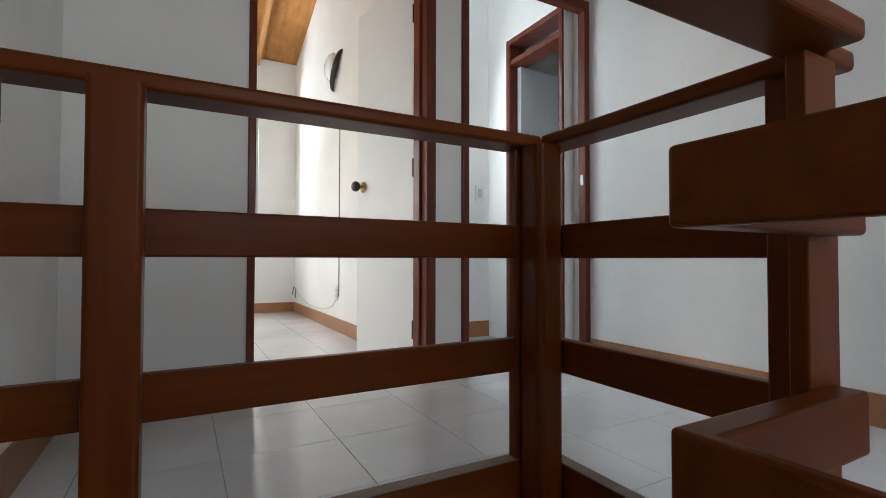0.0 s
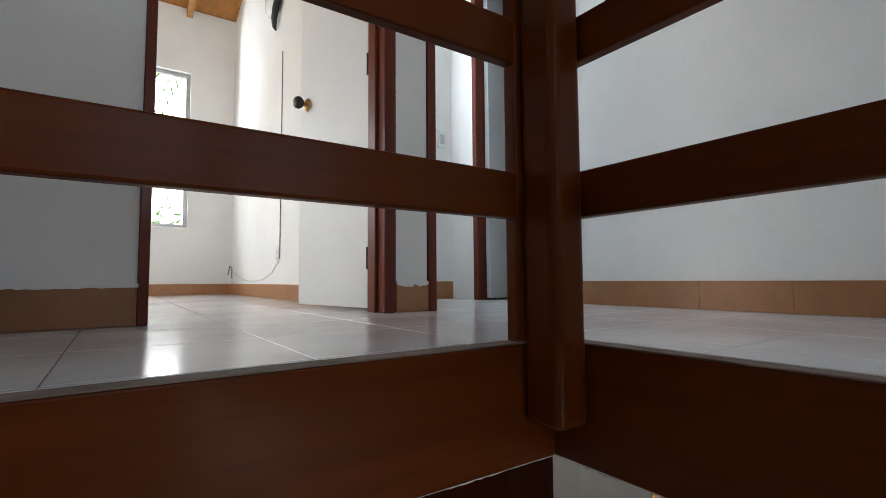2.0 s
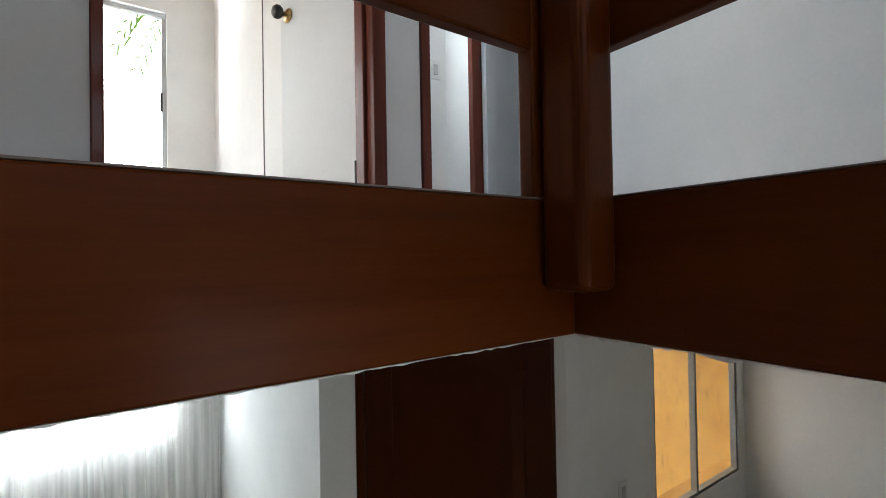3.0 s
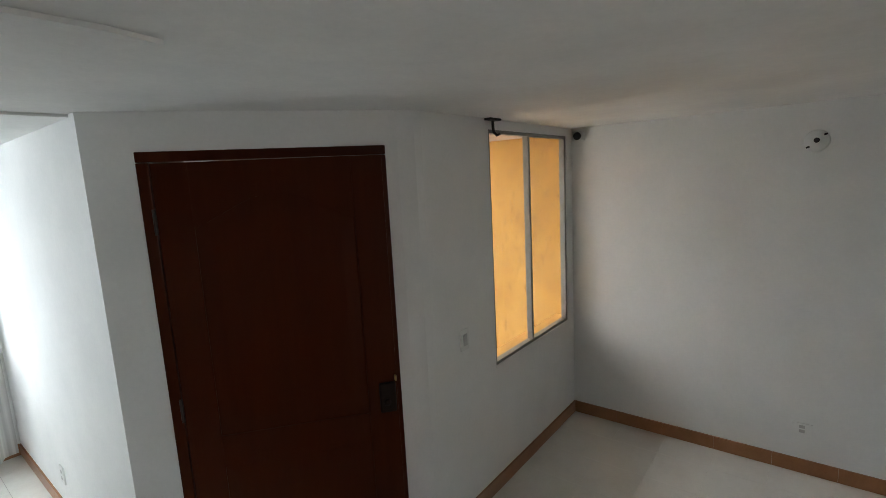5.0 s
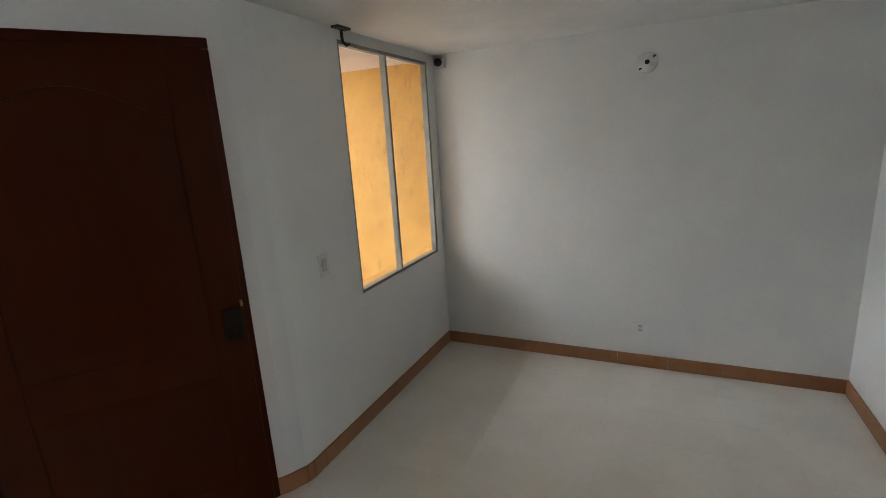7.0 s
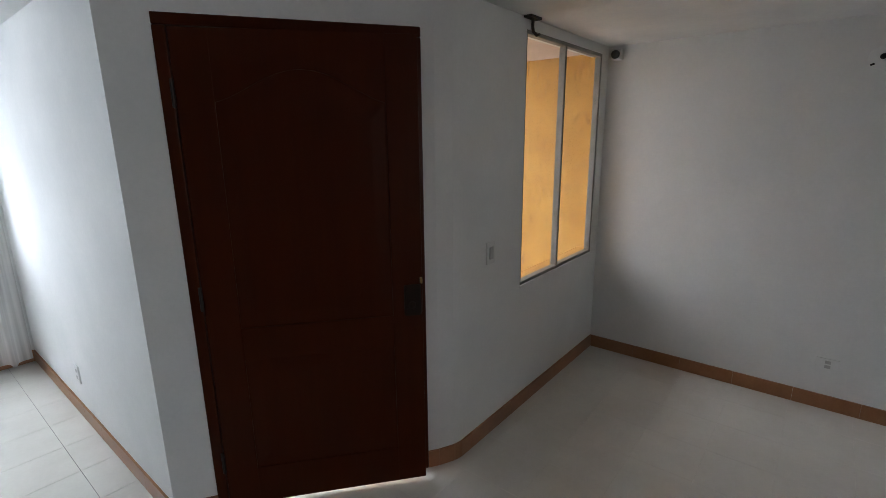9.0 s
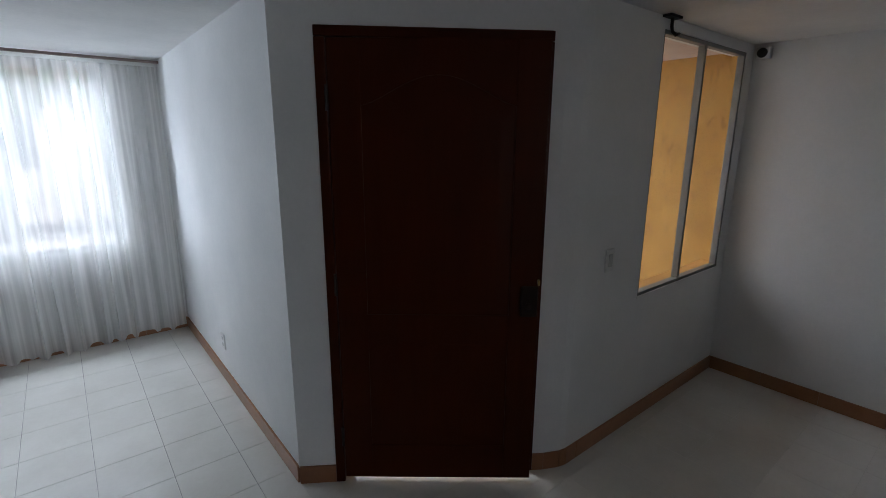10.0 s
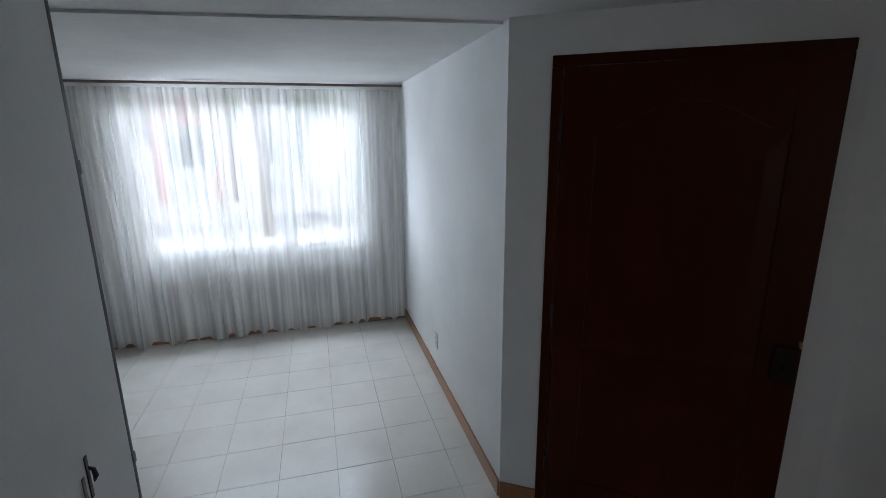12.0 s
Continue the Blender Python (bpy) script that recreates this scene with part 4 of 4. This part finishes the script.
skirting("baseboard_bedroom_north", (-2.6, 4.72), (0.509, 4.72), (0, -1), UP, 0.1)
skirting("baseboard_passage_north", (0.65, 2.37), (1.43, 2.37), (0, -1), UP, 0.112)


def plaster_lip(name, x0, x1, y, z, seed, sag):
    """The ragged lower edge of the paint where it runs over the skirting."""
    rnd = random.Random(seed)
    n = max(6, int((x1 - x0) / 0.012))
    low = [(x0 + (x1 - x0) * k / n, z - 0.004 - sag * rnd.random() * (0.4 + 0.6 * math.sin(math.pi * k / n))) for k in range(n + 1)]
    pts = low + [(x1, z + 0.006), (x0, z + 0.006)]
    structure(name, prism_bm(pts, y - 0.0145, y - 0.0005, "y"), plaster, "ragged white paint edge above the skirting", "trim")


plaster_lip("trim_paint_edge_landing", -0.889, -0.322, 1.45, UP + 0.112, 3, 0.004)
plaster_lip("trim_paint_edge_pier", 0.501, 0.642, 1.45, UP + 0.112, 5, 0.014)


def ragged_edge(name, axis, a, b, c0, c1, z, seed, sag):
    """Lumps of paint left along the underside of a board."""
    rnd = random.Random(seed)
    n = int((b - a) / 0.011)
    low = [(a + (b - a) * k / n, z - 0.0012 - sag * rnd.random() ** 2) for k in range(n + 1)]
    pts = low + [(b, z - 0.0005), (a, z - 0.0005)]
    structure(name, prism_bm(pts, c0, c1, axis), plaster, "lumpy white paint edge under the fascia board", "trim")


ragged_edge("trim_paint_edge_fascia_east", "x", -0.10, 0.585, 0.379, 0.41, 2.154, 11, 0.006)
ragged_edge("trim_paint_edge_fascia_north", "y", -0.88, 0.37, 0.553, 0.585, 2.154, 17, 0.0025)

# ---- floor tiles ----
def clip(poly, x0, x1, y0, y1):
    def cut(pts, axis, value, keep_less):
        out = []
        for p, q in zip(pts, pts[1:] + pts[:1]):
            ip = p[axis] <= value if keep_less else p[axis] >= value
            iq = q[axis] <= value if keep_less else q[axis] >= value
            if ip:
                out.append(p)
            if ip != iq:
                f = (value - p[axis]) / (q[axis] - p[axis])
                out.append((p[0] + f * (q[0] - p[0]), p[1] + f * (q[1] - p[1])))
        return out
    for axis, value, less in ((0, x1, True), (0, x0, False), (1, y1, True), (1, y0, False)):
        poly = cut(poly, axis, value, less)
        if len(poly) < 3:
            return []
    return poly


def tiled(parent, regions, pitch, ox, oy, z, material, near, limit=300):
    """Tiles laid on a grid in convex regions; those in the near stretch are pieces of their own."""
    joint, lip, depth = 0.0011, 0.0006, 0.012
    shared, many, made = {}, bmesh.new(), 0

    def tile_bm(pts, bm):
        cx, cy = sum(p[0] for p in pts) / len(pts), sum(p[1] for p in pts) / len(pts)
        low = [bm.verts.new((p[0], p[1], z - depth)) for p in pts]
        mid = [bm.verts.new((p[0], p[1], z - lip)) for p in pts]
        top = [bm.verts.new((p[0] + (cx - p[0]) * 0.004, p[1] + (cy - p[1]) * 0.004, z)) for p in pts]
        n = len(pts)
        bm.faces.new(top)
        for a, b in ((low, mid), (mid, top)):
            for i in range(n):
                bm.faces.new((a[i], a[(i + 1) % n], b[(i + 1) % n], b[i]))
    for x0, x1, y0, y1, poly in regions:
        for i in range(math.floor((x0 - ox) / pitch), math.ceil((x1 - ox) / pitch)):
            for j in range(math.floor((y0 - oy) / pitch), math.ceil((y1 - oy) / pitch)):
                a, b, c, d = ox + i * pitch + joint, ox + (i + 1) * pitch - joint, oy + j * pitch + joint, oy + (j + 1) * pitch - joint
                pts = clip(poly, a, b, c, d)
                if len(pts) < 3:
                    continue
                area = abs(sum(p[0] * q[1] - q[0] * p[1] for p, q in zip(pts, pts[1:] + pts[:1]))) / 2
                if area < 0.0004:
                    continue
                whole = len(pts) == 4 and area > (pitch - 2.2 * joint) ** 2
                cx, cy = (a + b) / 2, (c + d) / 2
                if made < limit and near[0] < cx < near[1] and near[2] < cy < near[3]:
                    if whole:
                        if "full" not in shared:
                            bm = bmesh.new()
                            tile_bm([(p[0] - cx, p[1] - cy) for p in pts], bm)
                            shared["full"] = finish(bm, "tile", material)
                        ob = new("tile", shared["full"])
                        ob.location = (cx, cy, 0)
                    else:
                        bm = bmesh.new()
                        tile_bm(pts, bm)
                        ob = new("tile", finish(bm, "tile", material))
                    ob.parent = parent
                    made += 1
                else:
                    tile_bm(pts, many)
    if many.verts:
        rest = new("tiles", finish(many, "tiles", material))
        rest.parent = parent
        tagged(rest, kind="stuff")


def rect(x0, x1, y0, y1):
    return (x0, x1, y0, y1, [(x0, y0), (x1, y0), (x1, y1), (x0, y1)])


floor = structure("floor_ground", prism_bm([(-2.6, -2.6), (0.53, -2.6), (0.53, 4.68), (-2.6, 4.68)], -0.11, -0.004), grout, "off-white glazed ceramic tile floor", "floor")
structure("floor_dining_bed", prism_bm([(0.53, -2.6), (3.34, -2.6), (3.34, 1.5), (1.66, 1.5), (0.53, 2.25)], -0.11, -0.0008), pale_grout, "cream grout bed under the dining tiles", "floor")
# the ground floor tiles stop at the entrance wall and at the patio window wall
entry = [(0.53, 1.5), (1.6, 1.5), (0.53, 2.205)]
tiled(floor, [rect(-2.6, 0.53, -2.6, 4.68), rect(0.53, 3.34, -1.085, 1.5), (0.53, 1.6, 1.5, 2.205, entry)],
      0.302, -0.24, 2.93, 0.0, tile_mat, (-1.6, 0.6, 1.4, 4.7))
bm = box_bm(0.0, 0.963, -0.0, T, -0.02, -0.003)
bm.transform(DIAG @ Matrix.Translation((0.172, 0, 0)))
structure("floor_threshold", bm, concrete, "bare concrete door threshold", "floor")

floor_up = structure("floor_upper", box_bm(-0.9, 0.37, 0.60, 0.61, UP - 0.012, UP - 0.004), pale_grout, "pale glazed ceramic tile floor upstairs", "floor")
bm = bmesh.new()
for a in ((-0.9, 0.415, 0.59, 1.45), (0.415, 1.5, -2.6, 1.45), (-0.04, 0.415, -2.6, -0.12), (-2.6, 0.52, 1.57, 4.72), (-0.325, 0.50, 1.45, 1.57), (0.643, 1.5, 1.45, 1.57), (0.643, 2.7, 1.57, 2.37)):
    box_bm(a[0], a[1], a[2], a[3], UP - 0.012, UP - 0.003, bm=bm)
structure("floor_upper_bed", bm, grout, "grey grout bed under the upstairs tiles", "floor")
tiled(floor_up, [rect(-0.9, 0.416, 0.592, 1.45), rect(0.416, 1.5, -2.6, 1.45), rect(-0.04, 0.416, -2.6, -0.14), rect(-0.297, 0.447, 1.45, 1.57),
                 rect(0.683, 1.433, 1.45, 1.57), rect(-2.6, 0.52, 1.57, 4.72), rect(0.643, 1.43, 1.57, 2.37)],
      0.333, -0.112, 0.605, UP, tile_up_mat, (-1.0, 1.6, -0.6, 3.2))
